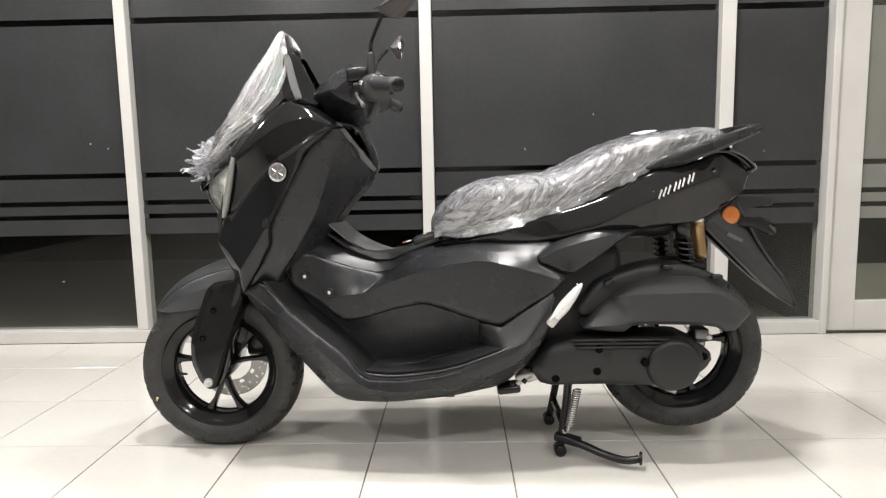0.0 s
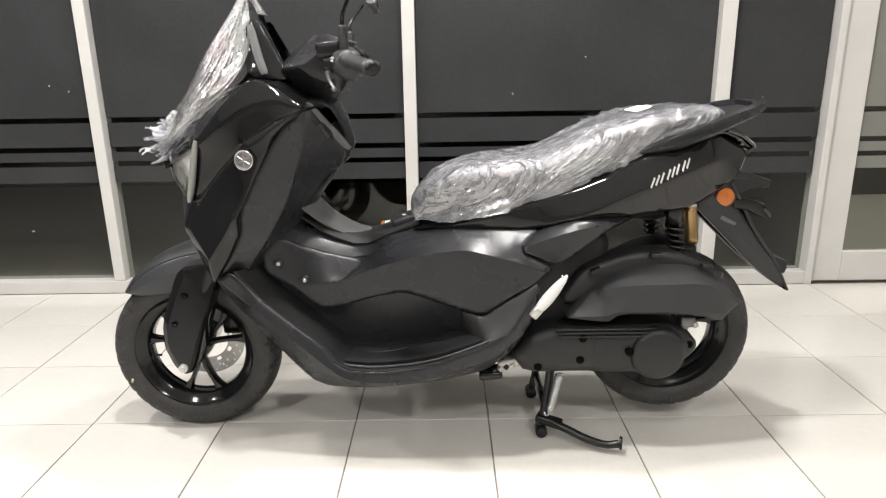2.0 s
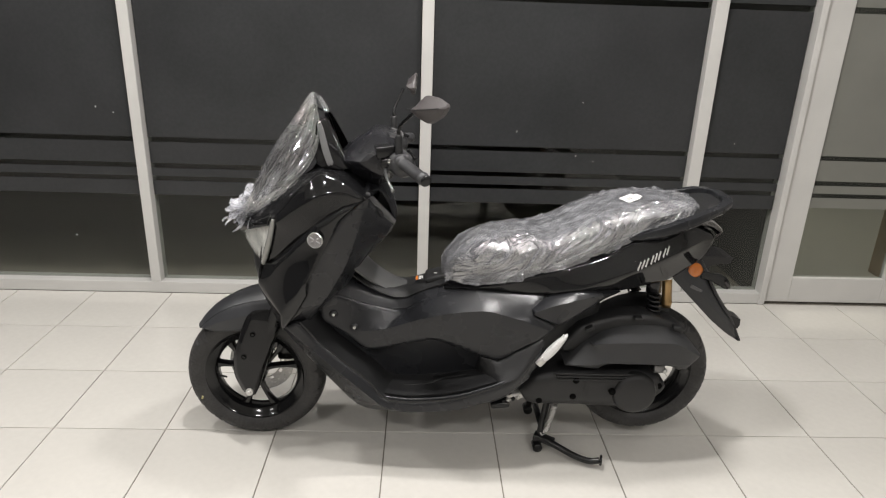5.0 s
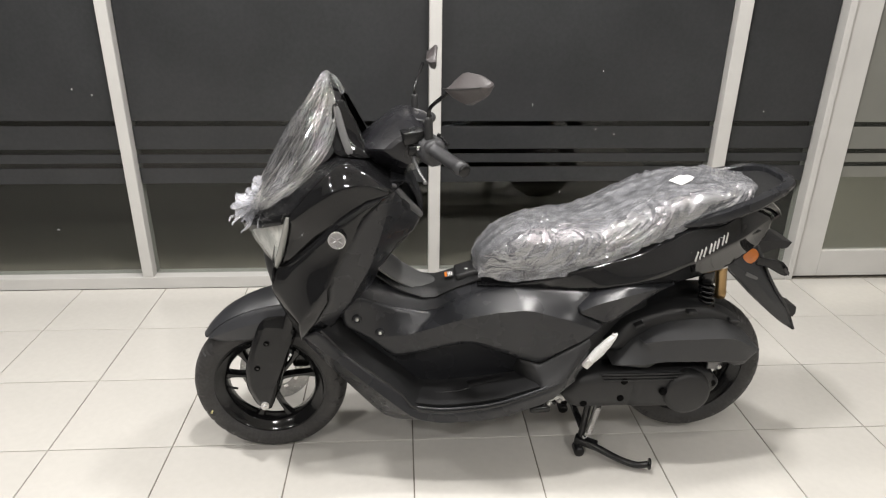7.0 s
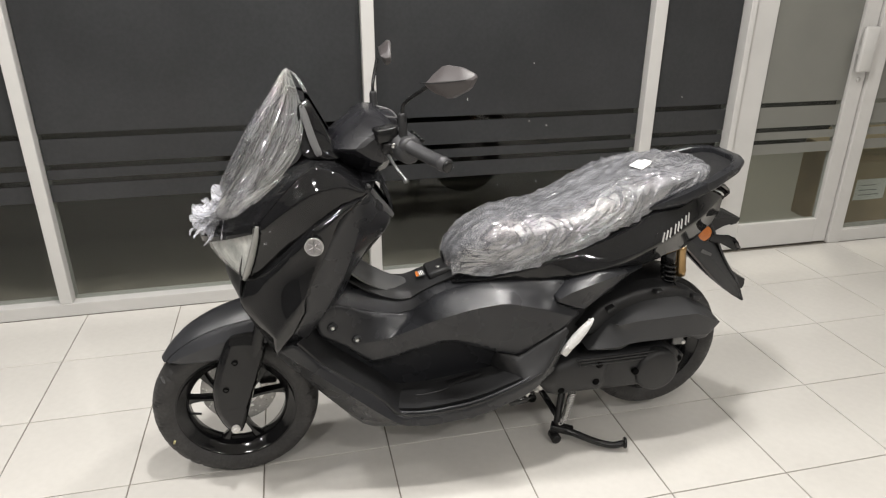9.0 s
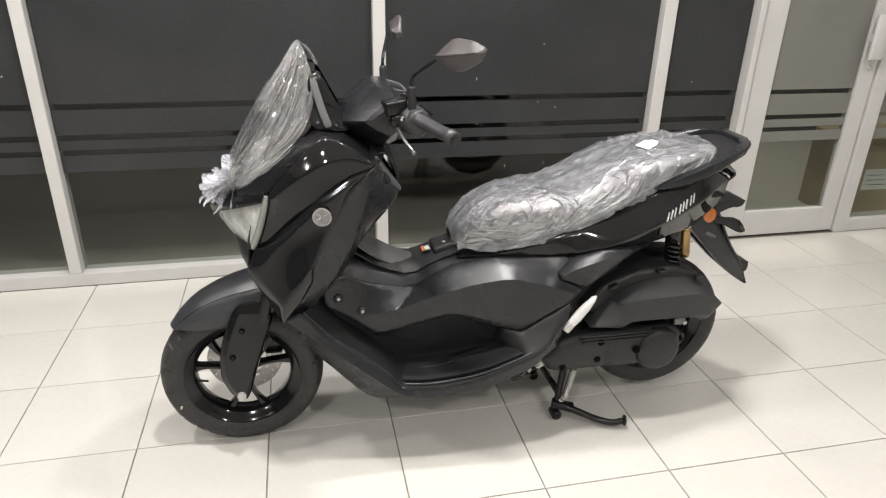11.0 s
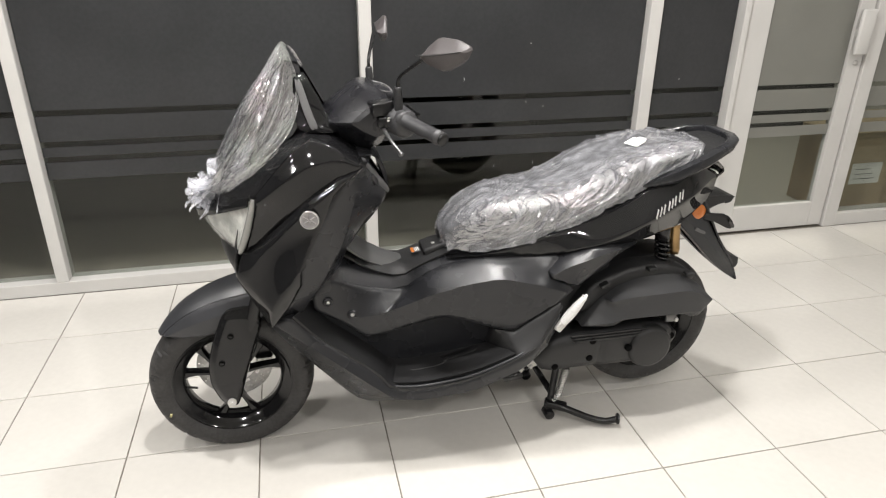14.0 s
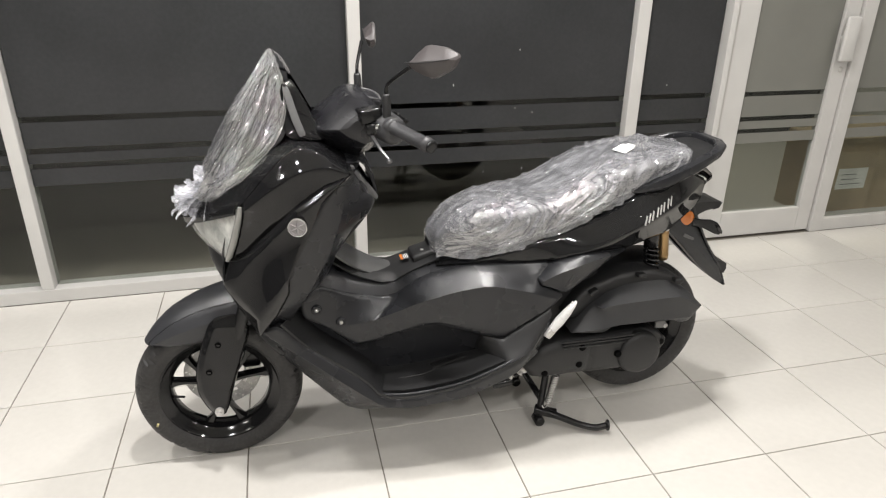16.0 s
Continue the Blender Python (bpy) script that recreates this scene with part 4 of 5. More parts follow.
under(lid, part("lid_screw", moved(lathe_bm([(0, -0.002), (0.005, -0.002), (0.006, 0.002), (0, 0.002)], 12), pose(0.165, C - 0.02, 0.635, 75, 0, 0)), STEEL))
under(lid, part("sticker", moved(box_bm(-0.012, 0.014, -0.018, 0.016, 0, 0.0015), pose(0.112, C - 0.008, 0.6115, 0, -12, 0)), GREYTRIM, None, "small orange and grey warning label", False))
under(lid, part("label_band", moved(box_bm(-0.012, -0.004, -0.018, 0.016, 0.001, 0.0025), pose(0.112, C - 0.008, 0.6115, 0, -12, 0)), ORANGE, None, "", False))
for k in range(3):
    under(lid, part("label_line", moved(box_bm(-0.001 + 0.005 * k, 0.001 + 0.005 * k, -0.014, 0.011, 0.001, 0.0024), pose(0.112, C - 0.008, 0.6115, 0, -12, 0)), WHITE, None, "", False))

# dark filler blocks within, added to stop light and view through the gaps
core = bmesh.new()
box_bm(-0.27, -0.1, C - 0.07, C + 0.07, 0.52, 0.92, 0.03, core)
box_bm(-0.16, 0.5, C - 0.085, C + 0.085, 0.22, 0.53, 0.03, core)
box_bm(0.3, 0.88, C - 0.09, C + 0.09, 0.62, 0.74, 0.03, core)
box_bm(0.42, 0.72, C - 0.11, C + 0.11, 0.24, 0.6, 0.03, core)
hang(part("filler_core", core, DARK, None, "black filler blocks inside the bodywork"))

# tail
TAIL = [(0.173, 0.08, 0.606), (0.307, 0.13, 0.628), (0.49, 0.155, 0.688), (0.609, 0.165, 0.727), (0.705, 0.168, 0.768), (0.774, 0.158, 0.803), (0.821, 0.15, 0.819), (0.969, 0.11, 0.859), (1.088, 0.045, 0.803), (1.058, 0.07, 0.738), (0.93, 0.118, 0.668), (0.81, 0.165, 0.66), (0.745, 0.182, 0.652), (0.618, 0.195, 0.653), (0.526, 0.17, 0.627)]
tail = panels("tail_cowl", TAIL, GLOSS, None, "gloss black tail fairing with silver lettering shapes", roll=0.003, thick=0.03, bulge=0.002, blur=4, step=0.008,
              creases=[[(0.53, 0.18, 0.635), (0.633, 0.204, 0.667), (0.748, 0.221, 0.728), (0.839, 0.202, 0.758), (0.945, 0.16, 0.788), (1.065, 0.06, 0.804)]])
hang(*tail)
MID = [(0.461, 0.206, 0.581), (0.523, 0.186, 0.626), (0.616, 0.205, 0.656), (0.76, 0.19, 0.658), (0.693, 0.196, 0.627), (0.633, 0.2, 0.583), (0.557, 0.21, 0.536)]
hang(*panels("mid_cover", MID, MATTE, None, "matte charcoal rear side cover", roll=0.004, thick=0.04, corner=1, step=0.008,
             creases=[[(0.47, 0.215, 0.583), (0.523, 0.22, 0.61), (0.614, 0.222, 0.637), (0.745, 0.197, 0.655)], [(0.47, 0.215, 0.58), (0.555, 0.22, 0.55)]]))
hang(bridge("tail_top", [(0.78, 0.145, 0.812, 0, 0.02), (0.9, 0.125, 0.845, 0, 0.03), (0.985, 0.1, 0.862, 0, 0.03), (1.045, 0.07, 0.838, 0.01, 0.02), (1.088, 0.045, 0.807, 0.015, 0)], GLOSS, None, "gloss black tail top"))
hang(bridge("tail_light", [(1.0, 0.1, 0.862, 0, 0.012), (1.05, 0.078, 0.846, 0.012, 0.01), (1.098, 0.05, 0.812, 0.02, 0), (1.08, 0.05, 0.796, 0.02, 0)], TAILLENS, None, "clear tail light lens"))
hang(bridge("tail_under", [(1.082, 0.045, 0.795, 0, 0), (1.037, 0.062, 0.757, 0, 0), (0.95, 0.1, 0.705, 0, 0), (0.884, 0.128, 0.665, 0, 0), (0.75, 0.16, 0.66, 0, 0)], DARK, None, "black tail underside"))
# black inset with slanted silver shapes where the model badge sits
tail_skin = skin_of(tail[0])
inset = under(tail[0], panel("badge_inset", [(x, tail_skin(x, z) + 0.0025, z) for x, z in ((0.752, 0.732), (0.77, 0.757), (0.86, 0.79), (0.955, 0.815), (0.95, 0.795), (0.88, 0.772), (0.8, 0.744))], GLOSS, roll=0.001, thick=0.006, corner=0))
# slanted bars in place of the lettering: start and end along the inset and across it
STROKES = [((0.1 * k + (0.04 if k > 2 else 0.0) + (0.04 if k > 5 else 0.0), 0), (0.1 * k + 0.1 + (0.04 if k > 2 else 0.0) + (0.04 if k > 5 else 0.0), 1)) for k in range(8)]
for p, q in STROKES:
    ends = []
    for u, w in (p, q):
        x, z = 0.782 + 0.122 * u, 0.741 + 0.053 * u + 0.0175 * w - 0.004
        ends.append(Vector((x, C - tail_skin(x, z) - 0.0032, z)))
    d = (ends[1] - ends[0]).normalized()
    side = d.cross(Vector((0.1, -1, 0))).normalized() * 0.0021
    deep = Vector((0, 0.0014, 0))
    bm = loft_bm([[e + side + deep, e + side - deep, e - side - deep, e - side + deep] for e in ends])
    bmesh.ops.recalc_face_normals(bm, faces=bm.faces)
    under(tail[0], part("lettering_bar", bm, STEEL, None, "", False))

# grab rail: one bowed bar with flat wings
half = [(0.765, 0.142, 0.813, 0.004, 0.004), (0.8, 0.15, 0.824, 0.012, 0.012), (0.865, 0.157, 0.843, 0.016, 0.019), (0.965, 0.147, 0.879, 0.016, 0.018), (1.05, 0.118, 0.908, 0.016, 0.014), (1.085, 0.085, 0.918, 0.017, 0.0115), (1.101, 0.045, 0.921, 0.017, 0.0105)]
route = [(x, -h, z, w, t) for x, h, z, w, t in half] + [(x, h, z, w, t) for x, h, z, w, t in reversed(half)]
secs = []
for i, (x, y, z, w, t) in enumerate(route):
    a, b2 = route[max(0, i - 1)], route[min(len(route) - 1, i + 1)]
    nrm = Vector((b2[1] - a[1], a[0] - b2[0], 0)).normalized()
    secs.append([Vector((x, C + y, z)) + nrm * (w * u) + Vector((0, 0, t * q)) for u, q in ((1, 0.35), (0.8, 0.95), (-0.7, 1.0), (-1, 0.75), (-1, -0.6), (-0.7, -1), (0.45, -1), (0.9, -0.5))])
rail = loft_bm(secs)
bmesh.ops.recalc_face_normals(rail, faces=rail.faces)
rail_ob = hang(sharp(part("grab_rail", rail, MATTE, None, "charcoal grab rail"), 25))
under(rail_ob, bridge("rail_top", [(0.97, 0.115, 0.885, 0.0, 0.004), (1.03, 0.1, 0.903, 0.0, 0.004), (1.085, 0.06, 0.918, 0.006, 0.002)], DARK, None, "", thick=0.01))

# rear fender and plate holder
FEN = [(0.95, 0.07, 0.66), (0.985, 0.045, 0.713), (1.05, 0.032, 0.712), (1.075, 0.035, 0.665), (1.112, 0.042, 0.6), (1.15, 0.042, 0.545), (1.196, 0.038, 0.492), (1.222, 0.032, 0.446), (1.255, 0.012, 0.394), (1.2, 0.028, 0.428), (1.124, 0.046, 0.49), (1.04, 0.06, 0.572)]
rf = panels("rear_fender", FEN, TEXTURED, None, "charcoal rear fender", roll=0.003, thick=0.035, step=0.008, creases=[[(0.985, 0.066, 0.66), (1.06, 0.062, 0.6), (1.14, 0.054, 0.52), (1.235, 0.026, 0.42)]])
hang(*rf)
fender_skin = skin_of(rf[0])
hang(bridge("fender_back", [(1.045, 0.056, 0.715, 0.012, 0), (1.075, 0.052, 0.665, 0.012, 0), (1.112, 0.048, 0.6, 0.012, 0), (1.15, 0.044, 0.545, 0.012, 0), (1.196, 0.038, 0.492, 0.01, 0), (1.254, 0.012, 0.395, 0.002, 0)], TEXTURED, None, "charcoal fender back"))
under(rf[0], part("reflector", moved(lathe_bm([(0, -0.004), (0.02, -0.005), (0.0265, -0.002), (0.0265, 0.012), (0, 0.012)], 32), pose(1.037, C - fender_skin(1.037, 0.677) - 0.004, 0.677, 0, 0, 4)), ORANGE, None, "round orange side reflector"))
for k in range(8):
    a = radians(22.5 + 45 * k)
    under(rf[0], part("reflector_groove", tube_bm([(1.037 + 0.004 * math.cos(a), C - fender_skin(1.037, 0.677) - 0.0092, 0.677 + 0.004 * math.sin(a)), (1.037 + 0.0235 * math.cos(a), C - fender_skin(1.037, 0.677) - 0.0072, 0.677 + 0.0235 * math.sin(a))], 0.0008, 5, times=0), ORANGE))
under(rf[0], part("reflector_rim", moved(lathe_bm([(0.0265, -0.004), (0.031, -0.002), (0.031, 0.018), (0.0265, 0.018)], 32, closed=True), pose(1.037, C - fender_skin(1.037, 0.677) - 0.004, 0.677, 0, 0, 4)), DARK))
under(rf[0], part("fender_sticker", moved(box_bm(-0.026, 0.026, -0.001, 0.001, -0.0055, 0.0055), pose(1.045, C - fender_skin(1.045, 0.615) - 0.001, 0.615, 4, 27, 12)), GREYTRIM, None, "small dull grey label", False))
plate = hang(part("plate_bracket", loft_bm([[Vector((x, C + y, z)) for x, z in ((1.03, 0.708), (1.055, 0.727), (1.13, 0.728), (1.158, 0.722), (1.15, 0.708), (1.1, 0.698), (1.066, 0.682))] for y in (-0.05, -0.046, 0.046, 0.05)]), DARK, None, "black number plate bracket", False))
under(plate, part("bracket_lip", tube_bm([(1.128, C - 0.048, 0.703), (1.15, C - 0.046, 0.706), (1.158, C - 0.03, 0.709), (1.158, C + 0.03, 0.709)], 0.004, 8, times=1), DARK))
for s in (-1, 1):
    st = hang(part("rear_indicator", loft_bm([[Vector((x + a * math.sin(0.5), C + s * (y + 0.3 * a), z + b)) for a, b in [(w * math.cos(t), h * math.sin(t)) for t in [2 * math.pi * k / 12 for k in range(12)]]] for x, y, z, w, h in ((1.06, 0.045, 0.66, 0.012, 0.014), (1.09, 0.056, 0.658, 0.012, 0.014), (1.112, 0.066, 0.653, 0.013, 0.02), (1.13, 0.075, 0.645, 0.012, 0.021), (1.143, 0.08, 0.636, 0.007, 0.014))]), BLACKSTEEL, None, "black rear indicator"))
    under(st, part("indicator_lens", tube_bm([(1.126, C + s * 0.088, 0.652), (1.14, C + s * 0.09, 0.638), (1.145, C + s * 0.088, 0.63)], [0.004, 0.006, 0.003], 10, times=1), TAILLENS))
hang(part("rear_reflector", loft_bm([[Vector((x, C + y, z)) for x, z in ((1.19, 0.5), (1.205, 0.5), (1.236, 0.488), (1.238, 0.466), (1.232, 0.452), (1.215, 0.455))] for y in (-0.03, -0.024, 0.024, 0.03)]), DARK, None, "black rear reflector holder", False))

# rear shocks with gold reservoirs
for s in (-1, 1):
    y = C + s * 0.105
    a, b = Vector((0.875, y, 0.69)), Vector((0.905, y, 0.46))
    d = (b - a)
    sh = hang(part("rear_shock", tube_bm([a, a + d * 0.3, a + d * 0.31, b], [0.024, 0.024, 0.012, 0.012], 14, times=0), BLACKSTEEL, None, "black rear shock absorber"))
    path = []
    for k in range(151):
        f = k / 150
        t = 2 * math.pi * 9 * f
        c = a + d * (0.3 + 0.65 * f)
        path.append((c.x + 0.021 * math.cos(t), c.y + 0.021 * math.sin(t), c.z))
    under(sh, part("spring", tube_bm(path, 0.0042, 6, times=0), BLACKSTEEL))
    yy = y - s * 0.012
    under(sh, part("reservoir", tube_bm([(0.928, yy, 0.665), (0.929, yy, 0.652), (0.9295, yy, 0.648), (0.938, yy, 0.583), (0.9385, yy, 0.58), (0.94, yy, 0.562)], [0.0155, 0.0175, 0.0165, 0.0165, 0.0178, 0.0155], 20, times=0), GOLD, None, "gold shock reservoir"))
    under(sh, part("reservoir_cap", tube_bm([(0.926, yy, 0.69), (0.928, yy, 0.664)], [0.014, 0.0165], 18, times=0), ALLOY))

# drive case, air box
CVT = [(0.496, 0.17, 0.336), (0.564, 0.175, 0.36), (0.761, 0.18, 0.359), (0.869, 0.175, 0.362), (0.919, 0.165, 0.337), (0.96, 0.15, 0.292), (0.945, 0.15, 0.265), (0.905, 0.16, 0.237), (0.844, 0.17, 0.221), (0.705, 0.17, 0.223), (0.643, 0.17, 0.227), (0.489, 0.165, 0.223), (0.45, 0.16, 0.276)]
case = hang(panel("drive_case", CVT, DARK, None, "black belt drive case", bulge=0.022, soft=0.014, thick=0.11, ridges=[([(0.675, 0.35), (0.665, 0.24)], -0.008, 0.015)]))
for k in range(3):
    under(case, part("cooling_rib", tube_bm([(0.575 - 0.006 * k, C - 0.196, 0.338 + 0.0105 * k), (0.72, C - 0.2, 0.3395 + 0.0105 * k), (0.85 - 0.01 * k, C - 0.194, 0.336 + 0.0105 * k)], 0.0036, 6, times=1), DARK))
under(case, part("clutch_cover", moved(lathe_bm([(0, -0.012), (0.058, -0.012), (0.068, -0.008), (0.074, 0.006), (0.074, 0.03), (0, 0.03)], 48), pose(0.838, C - 0.198, 0.287)), DARK))
under(case, part("case_lug", moved(lathe_bm([(0, -0.006), (0.013, -0.006), (0.018, 0.0), (0.02, 0.05), (0, 0.05)], 24), pose(0.93, C - 0.165, 0.303)), DARK))
# shallow discs drawn as bolt holes, their shade put into the colour
for x, z, o in ((0.637, 0.334, 0.196), (0.633, 0.271, 0.192), (0.76, 0.296, 0.202), (0.926, 0.303, 0.172), (0.522, 0.249, 0.184)):
    under(case, part("bolt_recess_disc", moved(lathe_bm([(0, -0.0015), (0.0095, -0.002), (0.0108, -0.001), (0.0112, 0.012), (0, 0.012)], 18), pose(x, C - o - 0.0025, z)), RECESS_SHADE))
AIR = [(0.594, 0.2, 0.392), (0.621, 0.192, 0.421), (0.656, 0.178, 0.46), (0.716, 0.165, 0.502), (0.778, 0.158, 0.524), (0.838, 0.157, 0.528), (0.899, 0.157, 0.524), (0.939, 0.157, 0.512), (1.002, 0.168, 0.476), (1.047, 0.187, 0.428), (1.004, 0.188, 0.377), (0.976, 0.19, 0.375), (0.949, 0.193, 0.389), (0.89, 0.198, 0.397), (0.755, 0.199, 0.4), (0.725, 0.199, 0.396), (0.705, 0.2, 0.381), (0.68, 0.2, 0.381)]
air = hang(panel("air_box", AIR, TEXTURED, None, "charcoal air filter box", roll=0.004, thick=0.1, blur=0, step=0.009, corner=0,
                 creases=[[(0.606, 0.206, 0.41), (0.657, 0.213, 0.463)], [(0.657, 0.213, 0.463), (0.676, 0.216, 0.476), (0.735, 0.219, 0.486), (0.913, 0.218, 0.489), (0.953, 0.212, 0.482), (1.035, 0.194, 0.431)], [(0.787, 0.217, 0.48), (0.716, 0.223, 0.418)], [(0.716, 0.223, 0.417), (0.687, 0.217, 0.404), (0.61, 0.207, 0.398)], [(0.716, 0.223, 0.416), (0.9, 0.219, 0.412), (1.0, 0.2, 0.4)]]))
hang(panel("air_box_back", [(0.575, 0.15, 0.42), (0.635, 0.15, 0.507), (0.685, 0.15, 0.532), (0.765, 0.15, 0.557), (0.87, 0.15, 0.557), (0.965, 0.14, 0.522), (1.01, 0.13, 0.49), (0.9, 0.14, 0.43), (0.7, 0.15, 0.4)], DARK, None, "black air box back", bulge=0.012, soft=0.008, thick=0.06))
for x, z in ((0.668, 0.512), (0.822, 0.552), (0.955, 0.522)):
    under(air, part("box_clip", moved(box_bm(-0.014, 0.014, -0.012, 0.012, -0.006, 0.006, 0.003), pose(x, C - 0.168, z, 0, 0 if x > 0.8 else -25, 0)), DARK))
hang(part("hugger", loft_bm([[Vector((0.911 + r * math.cos(t), C + y, 0.283 + r * math.sin(t))) for r, y in ((0.254, -0.07), (0.269, -0.05), (0.274, 0), (0.269, 0.05), (0.254, 0.07), (0.249, 0.06), (0.264, 0), (0.249, -0.06))] for t in [radians(a) for a in range(78, 167, 8)]]), DARK, None, "black inner mudguard"))
hang(part("swing_mount", moved(box_bm(-0.02, 0.02, -0.03, 0.02, -0.016, 0.016, 0.006), pose(0.925, C - 0.13, 0.36)), LEVER, None, "bare alloy shock mount"))
hang(part("mount_bolt", moved(lathe_bm([(0, -0.004), (0.004, -0.004), (0.006, -0.001), (0.008, 0.0), (0.008, 0.02), (0, 0.02)], 12), pose(0.945, C - 0.16, 0.352)), STEEL))
hang(part("rear_brake_arm", tube_bm([(0.76, C - 0.1, 0.225), (0.83, C - 0.13, 0.205), (0.865, C - 0.14, 0.195)], [0.007, 0.007, 0.01], 10), STEEL, None, "steel rear brake arm"))

# folded pillion footpeg
bm = bmesh.new()
secs = []
for f, w, d in ((0, 0.009, 0.008), (0.1, 0.0135, 0.012), (0.35, 0.0165, 0.013), (0.65, 0.0135, 0.012), (0.88, 0.0085, 0.009), (1, 0.0025, 0.004)):
    c = Vector((0.512, C - 0.224, 0.424)).lerp(Vector((0.584, C - 0.228, 0.52)), f)
    u, v = Vector((-0.8, 0, 0.6)), Vector((0, 1, 0))
    secs.append([c + u * (w * math.cos(t)) + v * (d * math.sin(t)) for t in [2 * math.pi * k / 12 for k in range(12)]])
peg = hang(part("footpeg", loft_bm(secs, bm), PEGMETAL, None, "folded bare aluminium footpeg"))
for k in range(8):
    c = Vector((0.509, C - 0.228, 0.446)).lerp(Vector((0.566, C - 0.232, 0.522)), k / 7)
    under(peg, part("tooth", tube_bm([c + Vector((0.0055, -0.002, -0.0045)), c + Vector((0.0055, 0.007, -0.0045))], 0.0026, 8, times=0), PEGMETAL))
under(peg, part("peg_joint", moved(box_bm(-0.016, 0.016, -0.018, 0.018, -0.012, 0.012, 0.005), pose(0.508, C - 0.216, 0.42, 0, -50, 0)), STEEL))

# centre stand with its spring and foot lever
for s in (-1, 1):
    leg = hang(part("stand_leg", tube_bm([(0.575, C + s * 0.09, 0.24), (0.567, C + s * 0.095, 0.15), (0.547, C + s * 0.112, 0.03), (0.545, C + s * 0.114, 0.012)], [0.013, 0.0115, 0.0115, 0.0115], 12), BLACKSTEEL, None, "black centre stand leg"))
    under(leg, part("stand_foot", moved(lathe_bm([(0, -0.022), (0.014, -0.022), (0.017, -0.018), (0.017, 0.018), (0.014, 0.022), (0, 0.022)], 20), pose(0.545, C + s * 0.116, 0.017)), BLACKSTEEL))
hang(part("stand_cross", tube_bm([(0.56, C - 0.1, 0.08), (0.56, C + 0.1, 0.08)], 0.011, 12, times=0), BLACKSTEEL))
lever = hang(part("stand_lever", tube_bm([(0.55, C - 0.11, 0.05), (0.6, C - 0.15, 0.045), (0.66, C - 0.19, 0.03), (0.71, C - 0.21, 0.022), (0.745, C - 0.215, 0.03)], [0.013, 0.0115, 0.0108, 0.0108, 0.0108], 12), BLACKSTEEL, None, "black stand foot lever"))
under(lever, part("lever_pad", moved(lathe_bm([(0, -0.004), (0.017, -0.004), (0.019, 0), (0.017, 0.004), (0, 0.004)], 20), pose(0.749, C - 0.216, 0.032, 0, 0, 75)), BLACKSTEEL))
under(lever, part("lever_plate", moved(box_bm(-0.03, 0.045, -0.016, 0.016, -0.012, 0.012, 0.005), pose(0.56, C - 0.118, 0.05, 0, 8, -25)), BLACKSTEEL))
path = []
for k in range(181):
    f = k / 180
    t = 2 * math.pi * 16 * f
    c = Vector((0.592, C - 0.125, 0.195)).lerp(Vector((0.57, C - 0.128, 0.092)), f)
    path.append((c.x + 0.0105 * math.cos(t), c.y + 0.0105 * math.sin(t), c.z))
spring = hang(part("stand_spring", tube_bm(path, 0.0026, 6, times=0), CHROME, None, "bright stand spring"))
under(spring, part("spring_hook", tube_bm([(0.57, C - 0.128, 0.094), (0.566, C - 0.128, 0.075), (0.556, C - 0.126, 0.066), (0.552, C - 0.124, 0.078)], 0.003, 6), CHROME))

# engine bits seen under the skirt
mount = hang(part("engine_mount", moved(box_bm(-0.035, 0.035, -0.05, 0.03, -0.014, 0.014, 0.008), pose(0.452, C - 0.1, 0.24, 0, -14, 0)), STEEL, None, "cast engine mount"))
for k in range(4):
    under(mount, part("engine_bolt", tube_bm([(0.405 + 0.016 * k, C - 0.15, 0.218 + 0.005 * k), (0.413 + 0.016 * k, C - 0.15, 0.227 + 0.005 * k)], [0.008, 0.006], 8, times=0), STEEL if k % 2 else BLACKSTEEL))
hang(part("side_stand_boss", moved(box_bm(-0.035, 0.03, -0.03, 0.03, -0.012, 0.012, 0.008), pose(0.4, C - 0.13, 0.208, 0, -6, 0)), BLACKSTEEL))
hang(part("drain_plug", box_bm(0.215, 0.245, C - 0.1, C - 0.06, 0.168, 0.19, 0.004), BLACKSTEEL))

# handlebar: cover, display, grips, switches, levers, mirrors
prof = chaikin([(-0.155, 1.022), (-0.115, 1.062), (-0.06, 1.103), (-0.035, 1.116), (0.005, 1.112), (0.035, 1.09), (0.055, 1.03), (0.02, 0.965), (-0.03, 0.945), (-0.1, 0.98)], True, 1, 0.1)
secs = []
for yy, kx, kz, dx in ((-0.15, 0.42, 0.35, 0.028), (-0.145, 0.52, 0.5, 0.02), (-0.105, 0.8, 0.8, 0.006), (-0.075, 0.93, 0.98, 0.0), (0, 1.0, 1.0, -0.008), (0.075, 0.93, 0.98, 0.0), (0.105, 0.8, 0.8, 0.006), (0.145, 0.52, 0.5, 0.02), (0.15, 0.42, 0.35, 0.028)):
    secs.append([Vector((-0.03 + (x + 0.03) * kx + dx, C + yy, 1.05 + (z - 1.05) * kz)) for x, z in prof])
hb = hang(sharp(part("handlebar_cover", loft_bm(secs), SEMI, None, "dark handlebar cover"), 20))
disp = hang(part("display", moved(box_bm(-0.05, 0.05, -0.072, 0.072, -0.012, 0.008, 0.007), pose(-0.002, C, 1.096, 0, 12, 0)), SEMI, None, "dark instrument display"))
